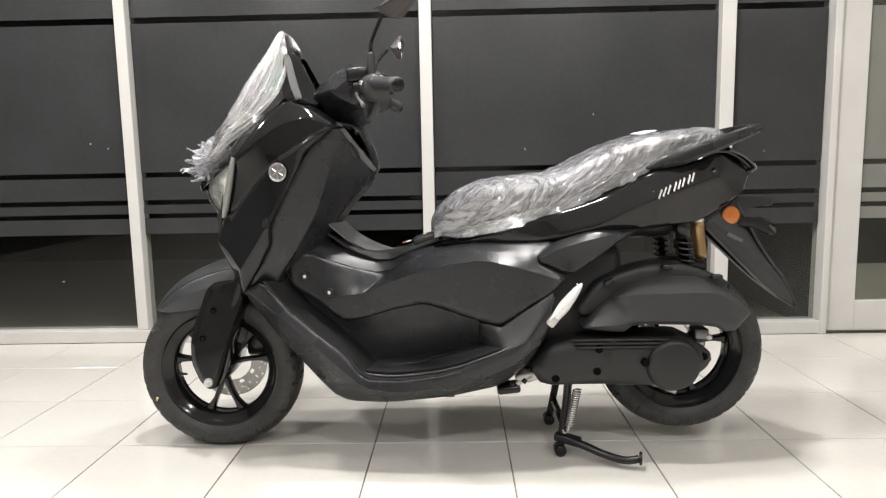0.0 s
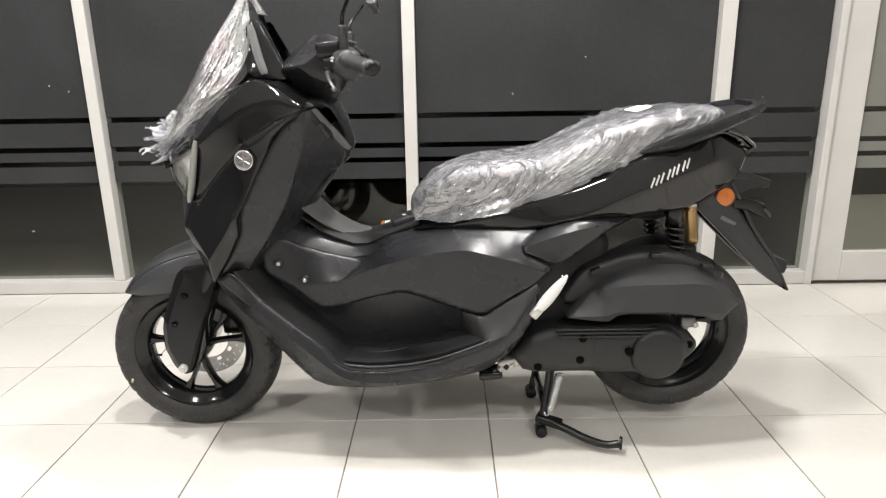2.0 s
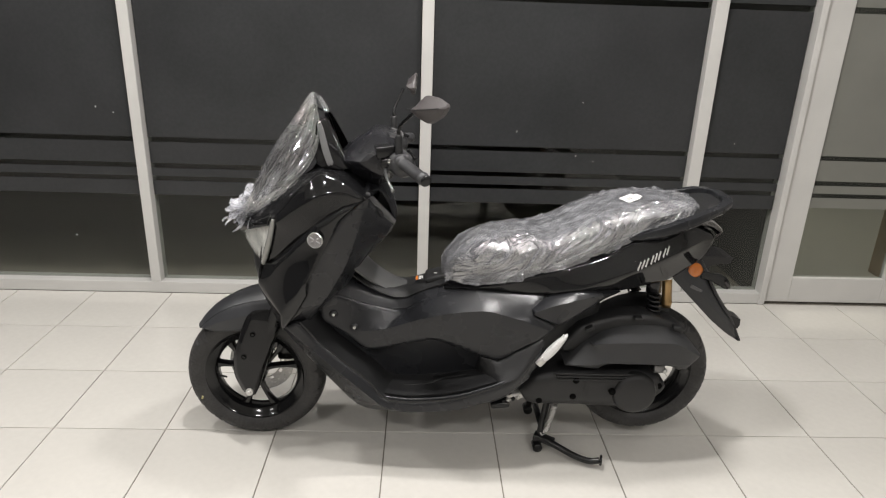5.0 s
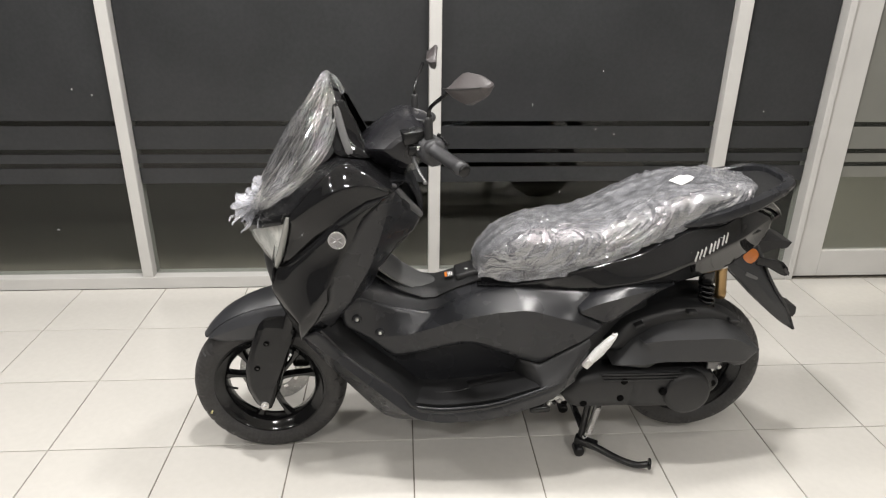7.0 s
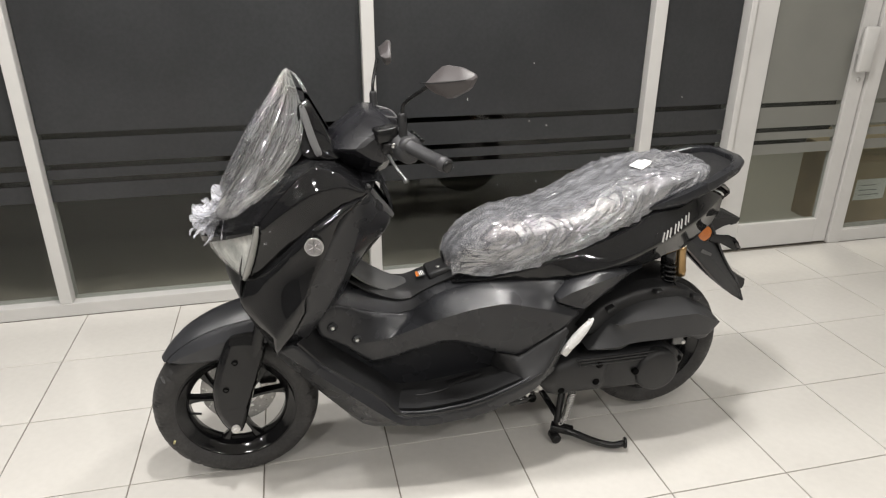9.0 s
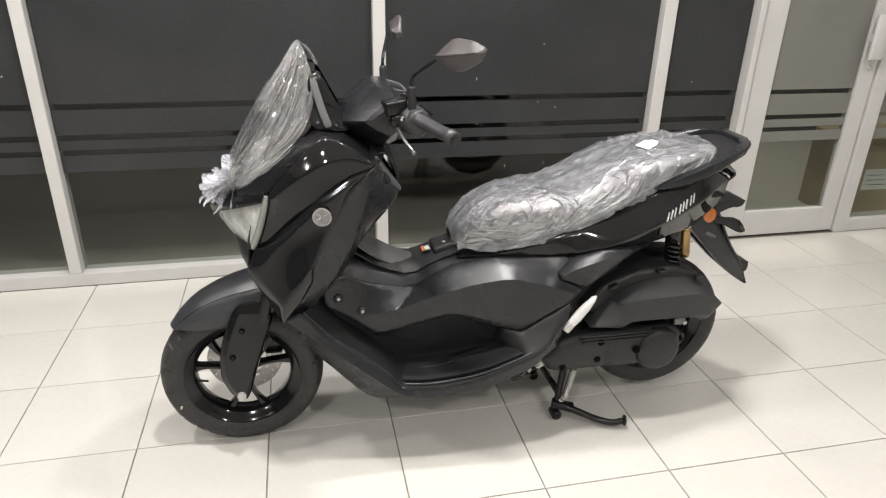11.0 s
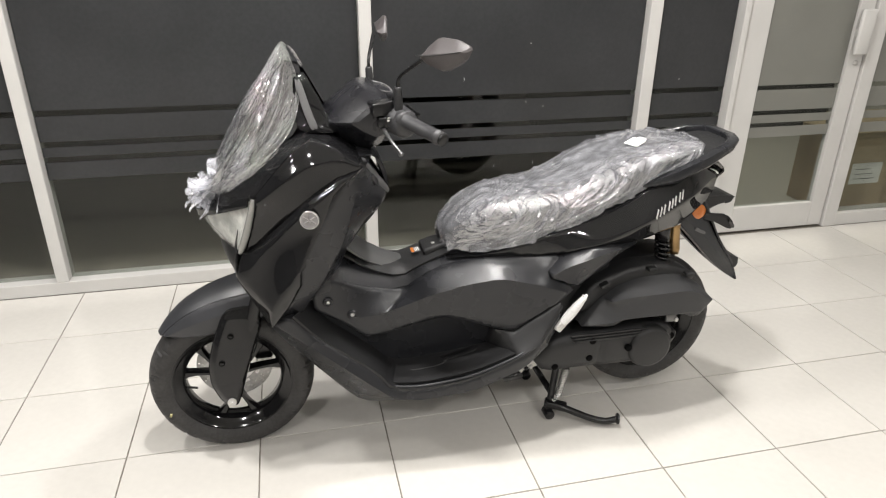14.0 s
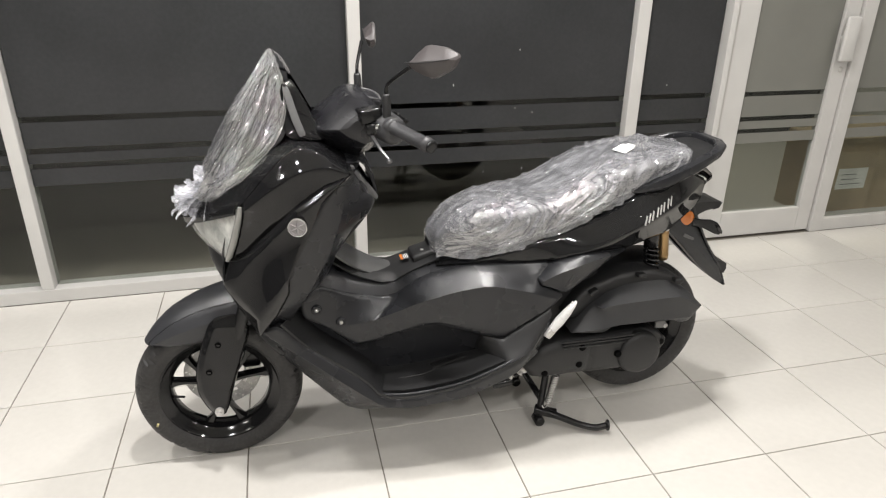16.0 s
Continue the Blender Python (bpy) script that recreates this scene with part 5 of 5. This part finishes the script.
under(disp, part("display_rim", tube_bm([(-0.03, C - 0.068, 1.11), (0.02, C - 0.072, 1.1), (0.046, C - 0.058, 1.093), (0.05, C, 1.092), (0.046, C + 0.058, 1.093), (0.02, C + 0.072, 1.1), (-0.03, C + 0.068, 1.11)], 0.0028, 8, times=1), GREYTRIM))
for s in (-1, 1):
    def bar(x, h, z, s=s):
        """A place on the bars, which are turned a little to the left."""
        return Vector((x - (0.17 * h if s > 0 else 0.0), C + s * h, z))
    g0, g1 = bar(0.048, 0.18, 1.05), bar(0.123, 0.312, 1.028)
    d = g1 - g0
    grip = hang(part("grip", tube_bm([g0 - d * 0.02, g0 + d * 0.1, g0 + d * 0.11, g0 + d * 0.13, g0 + d * 0.3, g0 + d * 0.5, g0 + d * 0.7, g0 + d * 0.86, g0 + d * 0.88, g0 + d * 0.9, g0 + d * 0.92, g1], [0.0225, 0.0225, 0.019, 0.0172, 0.0173, 0.0172, 0.0172, 0.0171, 0.0192, 0.0192, 0.0174, 0.0176], 20, times=0), GRIPRUBBER, None, "black rubber handlebar grip"))
    under(grip, part("bar_end", tube_bm([g1 - d * 0.01, g1 + d * 0.03, g1 + d * 0.045, g1 + d * 0.046], [0.0158, 0.0158, 0.0125, 0.004], 16, times=0), BLACKSTEEL))
    sw = hang(part("switch_box", tube_bm([bar(0.012, 0.105, 1.055), bar(0.022, 0.125, 1.052), bar(0.05, 0.155, 1.04), bar(0.062, 0.185, 1.034), bar(0.066, 0.192, 1.033)], [0.022, 0.036, 0.04, 0.036, 0.024], 10, times=1), GRIPRUBBER, None, "charcoal switch housing"))
    for k in range(4):
        p = bar(0.072 + 0.006 * k, 0.135 + 0.014 * k, 1.072 - 0.004 * k)
        under(sw, part("switch_button", moved(box_bm(-0.006, 0.006, -0.005, 0.005, -0.005, 0.005, 0.002), pose(p.x, p.y, p.z, 0, 30, 0)), BLACKSTEEL))
    under(sw, part("brake_lever", tube_bm([bar(0.0, 0.14, 1.028), bar(0.006, 0.16, 1.02), bar(0.005, 0.2, 1.022), bar(0.016, 0.245, 1.005), bar(0.03, 0.266, 0.988)], [0.007, 0.006, 0.0048, 0.004, 0.0038], 10), LEVER, None, "polished brake lever"))
    p = bar(0.031, 0.269, 0.985)
    under(sw, part("lever_ball", moved(lathe_bm([(0, -0.0065), (0.0045, -0.005), (0.0065, 0), (0.0045, 0.005), (0, 0.0065)], 14), pose(*p)), LEVER))
    p = bar(0.0, 0.148, 1.075)
    under(sw, part("master_cylinder", moved(box_bm(-0.026, 0.03, -0.024, 0.024, -0.018, 0.016, 0.004), pose(*p, 0, -6, 12)), BLACKSTEEL))
    p = bar(0.012, 0.16, 1.04)
    under(sw, part("lever_clamp", moved(box_bm(-0.022, 0.02, -0.012, 0.014, -0.014, 0.014, 0.005), pose(*p)), BLACKSTEEL))
    under(sw, part("clamp_bolt", tube_bm([bar(0.016, 0.176, 1.05), bar(0.018, 0.184, 1.05)], 0.007, 10, times=0), CHROME))
    # mirror
    boot = hang(part("mirror_boot", tube_bm([bar(0.045, 0.168, 1.06), bar(0.044, 0.168, 1.068), bar(0.0425, 0.169, 1.122), bar(0.0425, 0.169, 1.128)], [0.012, 0.0115, 0.0105, 0.008], 14, times=0), DARK, None, "black rubber mirror boot"))
    under(boot, part("mirror_stem", tube_bm([bar(0.0425, 0.169, 1.115), bar(0.043, 0.171, 1.145), bar(0.05, 0.185, 1.16), bar(0.086, 0.262, 1.205)], [0.0055, 0.005, 0.0048, 0.0055], 12), BLACKSTEEL, None, "black mirror stem"))
    outl = [(0.08, 0.256, 1.208), (0.09, 0.266, 1.232), (0.116, 0.29, 1.26), (0.152, 0.332, 1.258), (0.18, 0.362, 1.242), (0.165, 0.358, 1.21), (0.128, 0.312, 1.178), (0.096, 0.272, 1.192)]
    ring = chaikin([tuple(bar(*p)) for p in outl], True, 1, 0.15)
    cc = np.mean(ring, 0)
    spin = np.array(Matrix.Rotation(radians(33 if s > 0 else 0), 3, "Z"))
    ring = [cc + spin @ (np.array(p) - cc) * 0.92 for p in ring]
    r0, r1 = (cc + spin @ (np.array(bar(*p)) - cc) for p in ((0.092, 0.268, 1.217), (0.163, 0.345, 1.232)))

    def spine(p, r0=r0, r1=r1):
        """The nearest place on the shell's ridge."""
        return r0 + (r1 - r0) * float(np.clip(np.dot(p - r0, r1 - r0) / np.dot(r1 - r0, r1 - r0), 0, 1))
    nrm = Vector(spin @ np.array((-0.8, s * 0.6 - 0.05, 0.1))).normalized()
    secs = []
    for off, k in ((-0.002, 0.9), (0.0, 1.0), (0.006, 1.0), (0.013, 0.85), (0.025, 0.35), (0.03, 0.06)):
        secs.append([Vector(spine(p) + (p - spine(p)) * k) + nrm * (off - 0.01) + Vector((0, 0, -0.004 if off > 0.01 else 0)) for p in ring])
    bm = loft_bm(secs)
    bmesh.ops.recalc_face_normals(bm, faces=bm.faces)
    shell = under(boot, sharp(part("mirror_shell", bm, MIRRORSHELL, None, "grey-brown mirror shell"), 25))
    # dark tube on the ridge, drawing the shaded crease in colour
    under(boot, part("shell_crease_shade", tube_bm([Vector(r0 + (r1 - r0) * w) + nrm * 0.0195 + Vector((0, 0, -0.004 + d)) for w, d in ((-0.12, 0.002), (0.35, -0.002), (1.05, 0.002))], 0.0016, 6, times=1), DARK))
    bm = loft_bm([[Vector(cc + (p - cc) * k) + nrm * off for p in ring] for off, k in ((-0.0118, 0.86), (-0.0135, 0.86), (-0.0137, 0.8))])
    bmesh.ops.recalc_face_normals(bm, faces=bm.faces)
    under(boot, part("mirror_glass", bm, MIRROR, None, "mirror glass", False))

# ---- wrapped seat ----
SEAT = [(0.18, 0.645, 0.668, 0.03), (0.192, 0.632, 0.695, 0.06), (0.24, 0.628, 0.742, 0.09), (0.3, 0.636, 0.775, 0.115), (0.37, 0.655, 0.788, 0.128), (0.455, 0.678, 0.793, 0.142), (0.515, 0.695, 0.799, 0.148), (0.59, 0.722, 0.838, 0.152), (0.678, 0.761, 0.879, 0.154), (0.79, 0.817, 0.905, 0.146), (0.9, 0.862, 0.916, 0.128), (0.965, 0.872, 0.914, 0.1), (1.0, 0.88, 0.905, 0.06)]


def seat_rings(grow, n, step, crumple=0.0):
    rows = resample(chaikin([(settle(r[0]), *r[1:]) for r in SEAT], False, 2), step, False)
    secs = []
    for r in rows:
        x, lo, hi, w = r
        ring = []
        for k in range(n):
            t = 2 * math.pi * k / n
            c, s2 = math.cos(t), math.sin(t)
            e = 0.62
            py = (w + grow) * math.copysign(abs(c) ** e, c)
            pz = (lo + hi) / 2 + ((hi - lo) / 2 + grow) * math.copysign(abs(s2) ** e, s2)
            if crumple:
                side = 0.4 + 0.6 * abs(c) ** 0.5
                warp = noise.noise(Vector((x * 5, py * 5, pz * 5))) * 0.8
                v, u = -x * 0.75 + pz * 0.66 + abs(py) * 0.5, x * 0.66 + pz * 0.75
                a = noise.noise(Vector((v * 24 + warp * 2, u * 5, py * 4)))
                b = noise.noise(Vector((v * 55 + warp * 5, u * 12 + warp, py * 14 + 4)))
                d = noise.noise(Vector((u * 30 + v * 22 + warp * 2, v * 16 - u * 8, py * 24 + 9)))
                e2 = noise.noise(Vector((x * 8, py * 8, pz * 8 + 3)))
                patch = 0.4 + 1.0 * max(0.0, noise.noise(Vector((x * 6, py * 9, pz * 6 + 7))) + 0.35)
                wr = crumple * patch * (max(0, 1 - abs(a) * 5) * 1.2 + max(0, 1 - abs(b) * 4) * 0.75 + max(0, 1 - abs(d) * 5) * 0.4 + e2 * 0.2)
                low = max(0.0, -s2 - 0.3)
                py += math.copysign(wr * side, c)
                pz += wr * (0.5 if s2 > 0 else 0.2) - low * crumple * 0.9 * (0.6 + a)
            ring.append(Vector((x, C + py, pz)))
        secs.append(ring)
    return secs


seat = hang(part("seat", loft_bm(seat_rings(0.0, 28, 0.02)), VINYL, None, "dark grey vinyl seat under the wrapping"))
wrap = part("seat_wrap", loft_bm(seat_rings(0.006, 320, 0.003, 0.0068)), WRAP)
tagged(wrap, "crinkled clear polythene wrapped over the scooter seat", "plastic wrap")


def loose_hem(s):
    """The film's loose lower edge, hanging in small folds along one side."""
    rows = resample(chaikin([(settle(r[0]), *r[1:]) for r in SEAT[1:-1]], False, 2), 0.004, False)
    bm = bmesh.new()
    grid = []
    for x, lo, hi, w in rows:
        n1 = noise.noise(Vector((x * 16, s * 3, 0.4)))
        n2 = noise.noise(Vector((x * 55, s * 3, 2.4)))
        drop = 0.012 + 0.01 * n1 + 0.003 * n2
        line = []
        for k in range(6):
            f = k / 5
            y = (w * 0.9 + 0.01) + f * (0.008 + 0.012 * n1 + 0.006 * n2)
            line.append(bm.verts.new((x + 0.006 * f * n2, C + s * y, lo + 0.03 - f * (0.018 + drop))))
        grid.append(line)
    for a, b in zip(grid[:-1], grid[1:]):
        for k in range(5):
            bm.faces.new((a[k], a[k + 1], b[k + 1], b[k]))
    return bm


for s in (-1, 1):
    part("loose_hem", loose_hem(s), WRAP, wrap, "loose crumpled lower edge of the film")
tag = part("paper_label", moved(box_bm(-0.026, 0.026, -0.022, 0.022, 0, 0.001), pose(0.79, C - 0.027, 0.914, 4, -10, 30)), WHITE, None, "", False)
tagged(tag, "small white paper label lying on the wrapped seat", "label")
part("folded_flap", moved(box_bm(0.018, 0.04, -0.016, 0.01, 0.001, 0.002), pose(0.79, C - 0.027, 0.914, 4, -8, 30)), WHITE, tag, "", False)
for k in range(4):
    part("print_bar", moved(box_bm(-0.02, 0.006 + 0.004 * (k % 2), -0.015 + 0.008 * k, -0.0125 + 0.008 * k, 0.001, 0.0016), pose(0.79, C - 0.027, 0.914, 4, -10, 30)), GREYTRIM, tag, "", False)

# ---- bag over the windscreen ----


def screen_bag(inner=False):
    rows = [(-0.43, 0.09, 0.858, -0.025, -0.004), (-0.395, 0.135, 0.88, -0.05, 0.0), (-0.365, 0.15, 0.905, -0.068, 0.005), (-0.3, 0.15, 0.95, -0.105, 0.01), (-0.245, 0.138, 1.0, -0.13, 0.012), (-0.215, 0.122, 1.045, -0.133, 0.012), (-0.2, 0.1, 1.1, -0.11, 0.01), (-0.202, 0.08, 1.15, -0.072, 0.008), (-0.212, 0.045, 1.19, -0.036, 0.006), (-0.225, 0.012, 1.216, -0.005, 0.006), (-0.208, 0.02, 1.205, 0.002, 0.002), (-0.188, 0.045, 1.166, 0.004, 0)]
    rows = resample(chaikin(rows, False, 2), 0.004, False)
    if inner:
        rows = rows[:int(len(rows) * 0.62)]
    bm = bmesh.new()
    n = 380
    grid = []
    for i, (x, h, z, dx, dz) in enumerate(rows):
        f = i / (len(rows) - 1)
        line = []
        for k in range(n + 1):
            s = -1 + 2 * k / n
            q = 1 - abs(s) ** 2.6
            n1 = noise.noise(Vector((s * 4.5 + f * 0.5, f * 0.7, 0.3)))
            n2 = noise.noise(Vector((s * 12, f * 1.2, 3.3)))
            n3 = noise.noise(Vector((s * 30, f * 2.2, 7.3)))
            n4 = noise.noise(Vector((s * 70, f * 3.5, 11.3)))
            if inner:
                n1, n2, n3 = (noise.noise(Vector((s * q2 + f * 2, f * w2, 30.3 + q2))) for q2, w2 in ((6, 2), (16, 5), (34, 7)))
            fold = (max(0, 1 - abs(n1) * 4) * 0.01 + max(0, 1 - abs(n2) * 3.4) * 0.006 + max(0, 1 - abs(n3) * 3) * 0.005 + n4 * 0.003 - (0.02 if inner else 0.012)) * (1.1 - 0.6 * f)
            line.append(bm.verts.new((x + dx * q - fold * 0.8, C + s * (h + 0.006 + fold * 0.7), z + dz * q + fold * 0.5)))
        grid.append(line)
    for a, b in zip(grid[:-1], grid[1:]):
        for k in range(n):
            if inner and a[k].co.z > 0.96 + 0.16 * noise.noise(Vector((k * 0.03, 2.2, 0.4))) + 0.03 * noise.noise(Vector((k * 0.2, 5.2, 0.4))):
                continue
            bm.faces.new((a[k], a[k + 1], b[k + 1], b[k]))
    bmesh.ops.delete(bm, geom=[v for v in bm.verts if not v.link_faces], context="VERTS")
    return bm


def bag_tail(seed, size):
    """The gathered mouth of the bag: a ruffled fan round the knot."""
    bm = bmesh.new()
    n, m = 130, 26
    grid = []
    for i in range(m + 1):
        r = 0.006 + size * i / m
        line = []
        for k in range(n + 1):
            t = radians(-85 + 170 * k / n)
            u = k * 90 / n
            ruffle = (noise.noise(Vector((u * 0.14, i * 0.04, 1.7 + seed))) * 0.1 + noise.noise(Vector((u * 0.4, i * 0.15, 4.2 + seed))) * 0.025) * (i / m)
            rr = r * (1.04 + 0.16 * noise.noise(Vector((u * 0.16, 0, 9.6 + seed))))
            at = Vector((-0.415 - rr * math.cos(t) * 0.85, C - 0.045 + ruffle * 1.5, 0.868 + rr * math.sin(t) * 0.55 - 0.03 * (i / m) * math.cos(t)))
            crush = Vector([noise.noise(at * 26 + Vector((w + seed, 0, 0))) + 0.3 * noise.noise(at * 80 + Vector((w, seed, 0))) for w in (0, 7, 13)])
            line.append(bm.verts.new(at + crush * 0.012 * (i / m)))
        grid.append(line)
    for a, b in zip(grid[:-1], grid[1:]):
        for k in range(n):
            bm.faces.new((a[k], a[k + 1], b[k + 1], b[k]))
    return bm


bag = tagged(part("screen_bag", screen_bag(), BAG), "clear polythene bag pulled over the windscreen and knotted", "plastic bag")
part("inner_layer", screen_bag(True), FOLDS, bag, "loose inner layer of the bag")
for seed, size in ((0.0, 0.098), (21.0, 0.08)):
    part("knotted_tail", bag_tail(seed, size), TAILFILM, bag, "ruffled gathered end of the bag")
part("knot", moved(lathe_bm([(0, -0.02), (0.012, -0.016), (0.016, 0), (0.012, 0.016), (0, 0.02)], 16), pose(-0.42, C - 0.045, 0.87)), BAG, bag)
# ---- door and side light ----
door = thing("door", (2.4, WALL_Y + 0.03, 0), "closed white aluminium door with frosted glass", "door")
door["kind"] = "structure"


def in_door(*obs):
    bpy.context.view_layer.update()
    for o in obs:
        o.parent = door
        o.matrix_parent_inverse = Matrix.Translation(door.location).inverted()
    return obs[0]


DX = (2.012, 2.145, 2.655, 2.745)  # stile, glass, stile of the leaf
setting("door_jamb", box_bm(1.975, 2.008, WALL_Y - 0.01, WALL_Y + 0.1, 0.0, 2.96, 0.004), FRAME, "white aluminium door jamb", "door frame")
in_door(part("hinge_stile", box_bm(DX[0], DX[1], WALL_Y + 0.01, WALL_Y + 0.055, 0.012, 2.2, 0.004), FRAME, None, "", False))
in_door(part("lock_stile", box_bm(DX[2], DX[3], WALL_Y + 0.01, WALL_Y + 0.055, 0.012, 2.2, 0.004), FRAME, None, "", False))
in_door(part("bottom_rail", box_bm(DX[1], DX[2], WALL_Y + 0.01, WALL_Y + 0.055, 0.012, 0.155, 0.003), FRAME, None, "", False))
in_door(part("top_rail", box_bm(DX[1], DX[2], WALL_Y + 0.01, WALL_Y + 0.055, 2.08, 2.2, 0.003), FRAME, None, "", False))
pane = in_door(part("pane", box_bm(DX[1], DX[2], WALL_Y + 0.03, WALL_Y + 0.036, 0.155, 2.08), GLASS, None, "", False))
pane.visible_shadow = False
handle = in_door(part("handle_plate", box_bm(2.635, 2.72, WALL_Y - 0.045, WALL_Y - 0.02, 0.975, 1.2, 0.01), FRAME, None, "white pull handle plate"))
bpy.context.view_layer.update()
under(handle, part("handle_stud", box_bm(2.66, 2.7, WALL_Y - 0.03, WALL_Y + 0.012, 1.06, 1.1, 0.004), FRAME))
in_door(part("keyhole", moved(lathe_bm([(0, -0.006), (0.011, -0.006), (0.013, 0), (0.013, 0.01), (0, 0.01)], 20), pose(2.705, WALL_Y + 0.006, 0.93)), STEEL))
setting("door_mullion", box_bm(2.752, 2.835, WALL_Y - 0.005, WALL_Y + 0.1, 0.0, 2.96, 0.004), FRAME, "white aluminium mullion beside the door", "door frame")
setting("side_sill", box_bm(2.835, ROOM[1], WALL_Y, WALL_Y + 0.1, 0.0, 0.075, 0.003), FRAME, "white aluminium sill of the side light", "window frame")
setting("transom", box_bm(2.008, 2.752, WALL_Y, WALL_Y + 0.1, 2.205, 2.96, 0.003), FRAME, "white panel over the door", "door frame")
side = setting("window_6", box_bm(2.835, ROOM[1], WALL_Y + 0.03, WALL_Y + 0.036, 0.075, 2.96), GLASS, "frosted window glass beside the door", "window")
side.visible_shadow = False
for x0, x1, low, top, par in ((DX[1] + 0.003, DX[2] - 0.003, 0.548, 2.07, door), (2.838, ROOM[1], 0.548, 2.95, side)):
    for z0, z1 in ((low, CLEAR[2][0]), (CLEAR[2][1], CLEAR[1][0]), (CLEAR[1][1], CLEAR[0][0]), (CLEAR[0][1], TOPGAP[0]), (TOPGAP[1], top)):
        o = part("frosted_strip", box_bm(x0, x1, WALL_Y + 0.026, WALL_Y + 0.0285, z0, z1), PALEFILM, None, "", False)
        if par is door:
            in_door(o)
        else:
            o.parent = side
# dark colour here does the work of the office's own dimness
setting("office_wall", box_bm(2.05, ROOM[1], 3.3, 3.4, 0.0, 2.96), UNLITWALL, "wall of the back office, coloured dark for the dim room", "wall")
setting("office_floor", box_bm(2.05, ROOM[1], WALL_Y + 0.1, 3.3, -0.004, 0.0), TILE, "cream tiled office floor", "floor")


def carton(x0, x1, y0, y1, h, label, paper=None):
    ob = tagged(part("cardboard_box", box_bm(x0, x1, y0, y1, 0.0, h, 0.004), CARTON, None, "", False), label, "cardboard box", "cartons behind the door")
    part("tape", box_bm(x0 + 0.002, x1 - 0.002, y0 - 0.0015, y0 - 0.0002, h * 0.83, h * 0.94), TAPE, ob, "", False)
    if paper:
        part("paper_label", box_bm(*paper[:2], y0 - 0.003, y0 - 0.0016, *paper[2:]), WHITE, ob, "white printed label", False)
        for k in range(3):
            part("print_bar", box_bm(paper[0] + 0.03, paper[1] - 0.04 - 0.02 * k, y0 - 0.0042, y0 - 0.0031, paper[2] + 0.03 + k * 0.03, paper[2] + 0.034 + k * 0.03), GREYTRIM, ob, "", False)
    return ob


carton(2.938, 3.335, 1.4, 1.73, 0.49, "brown cardboard box with a white label behind the glazed door", (3.064, 3.282, 0.172, 0.302))
carton(3.345, 3.85, 1.45, 2.0, 0.48, "plain brown cardboard box beside the labelled one")
# ---- floor tiles ----
TILE_MESH = None
random.seed(4)


def floor_tiles(nx, ny, x_first, y_first, pitch=0.4, joint=0.004):
    global TILE_MESH
    bm = box_bm(-pitch / 2 + joint / 2, pitch / 2 - joint / 2, -pitch / 2 + joint / 2, pitch / 2 - joint / 2, -0.008, 0.0, 0.0009, seg=1)
    me = bpy.data.meshes.new("tile")
    bm.to_mesh(me)
    bm.free()
    me.materials.append(TILE)
    for i in range(nx):
        for j in range(ny):
            ob = new("tile", me)
            ob.location = (x_first + pitch * (i + 0.5), y_first + pitch * (j + 0.5), random.uniform(-0.0004, 0.0))
            ob.parent = floor


floor_tiles(23, 13, -4.4, -4.0 + 0.0)


def far_tiles(nx, ny, x_first, y_first, pitch=0.4, joint=0.004):
    """The rows of tiles behind the camera, in one mesh."""
    verts, faces = [], []
    g = pitch / 2 - joint / 2
    for i in range(nx):
        for j in range(ny):
            cx, cy, z = x_first + pitch * (i + 0.5), y_first + pitch * (j + 0.5), random.uniform(-0.0004, 0.0)
            at = len(verts)
            verts += [(cx + sx * g, cy + sy * g, z - d) for d in (0.0, 0.0035) for sx, sy in ((-1, -1), (1, -1), (1, 1), (-1, 1))]
            faces += [(at, at + 1, at + 2, at + 3)] + [(at + k, at + 4 + k, at + 4 + (k + 1) % 4, at + (k + 1) % 4) for k in range(4)]
    me = bpy.data.meshes.new("far_tiles")
    me.from_pydata(verts, [], faces)
    me.materials.append(TILE)
    ob = tagged(new("far_tiles", me), "", "", "", "stuff")
    ob.parent = floor


far_tiles(23, 5, -4.4, -6.0)
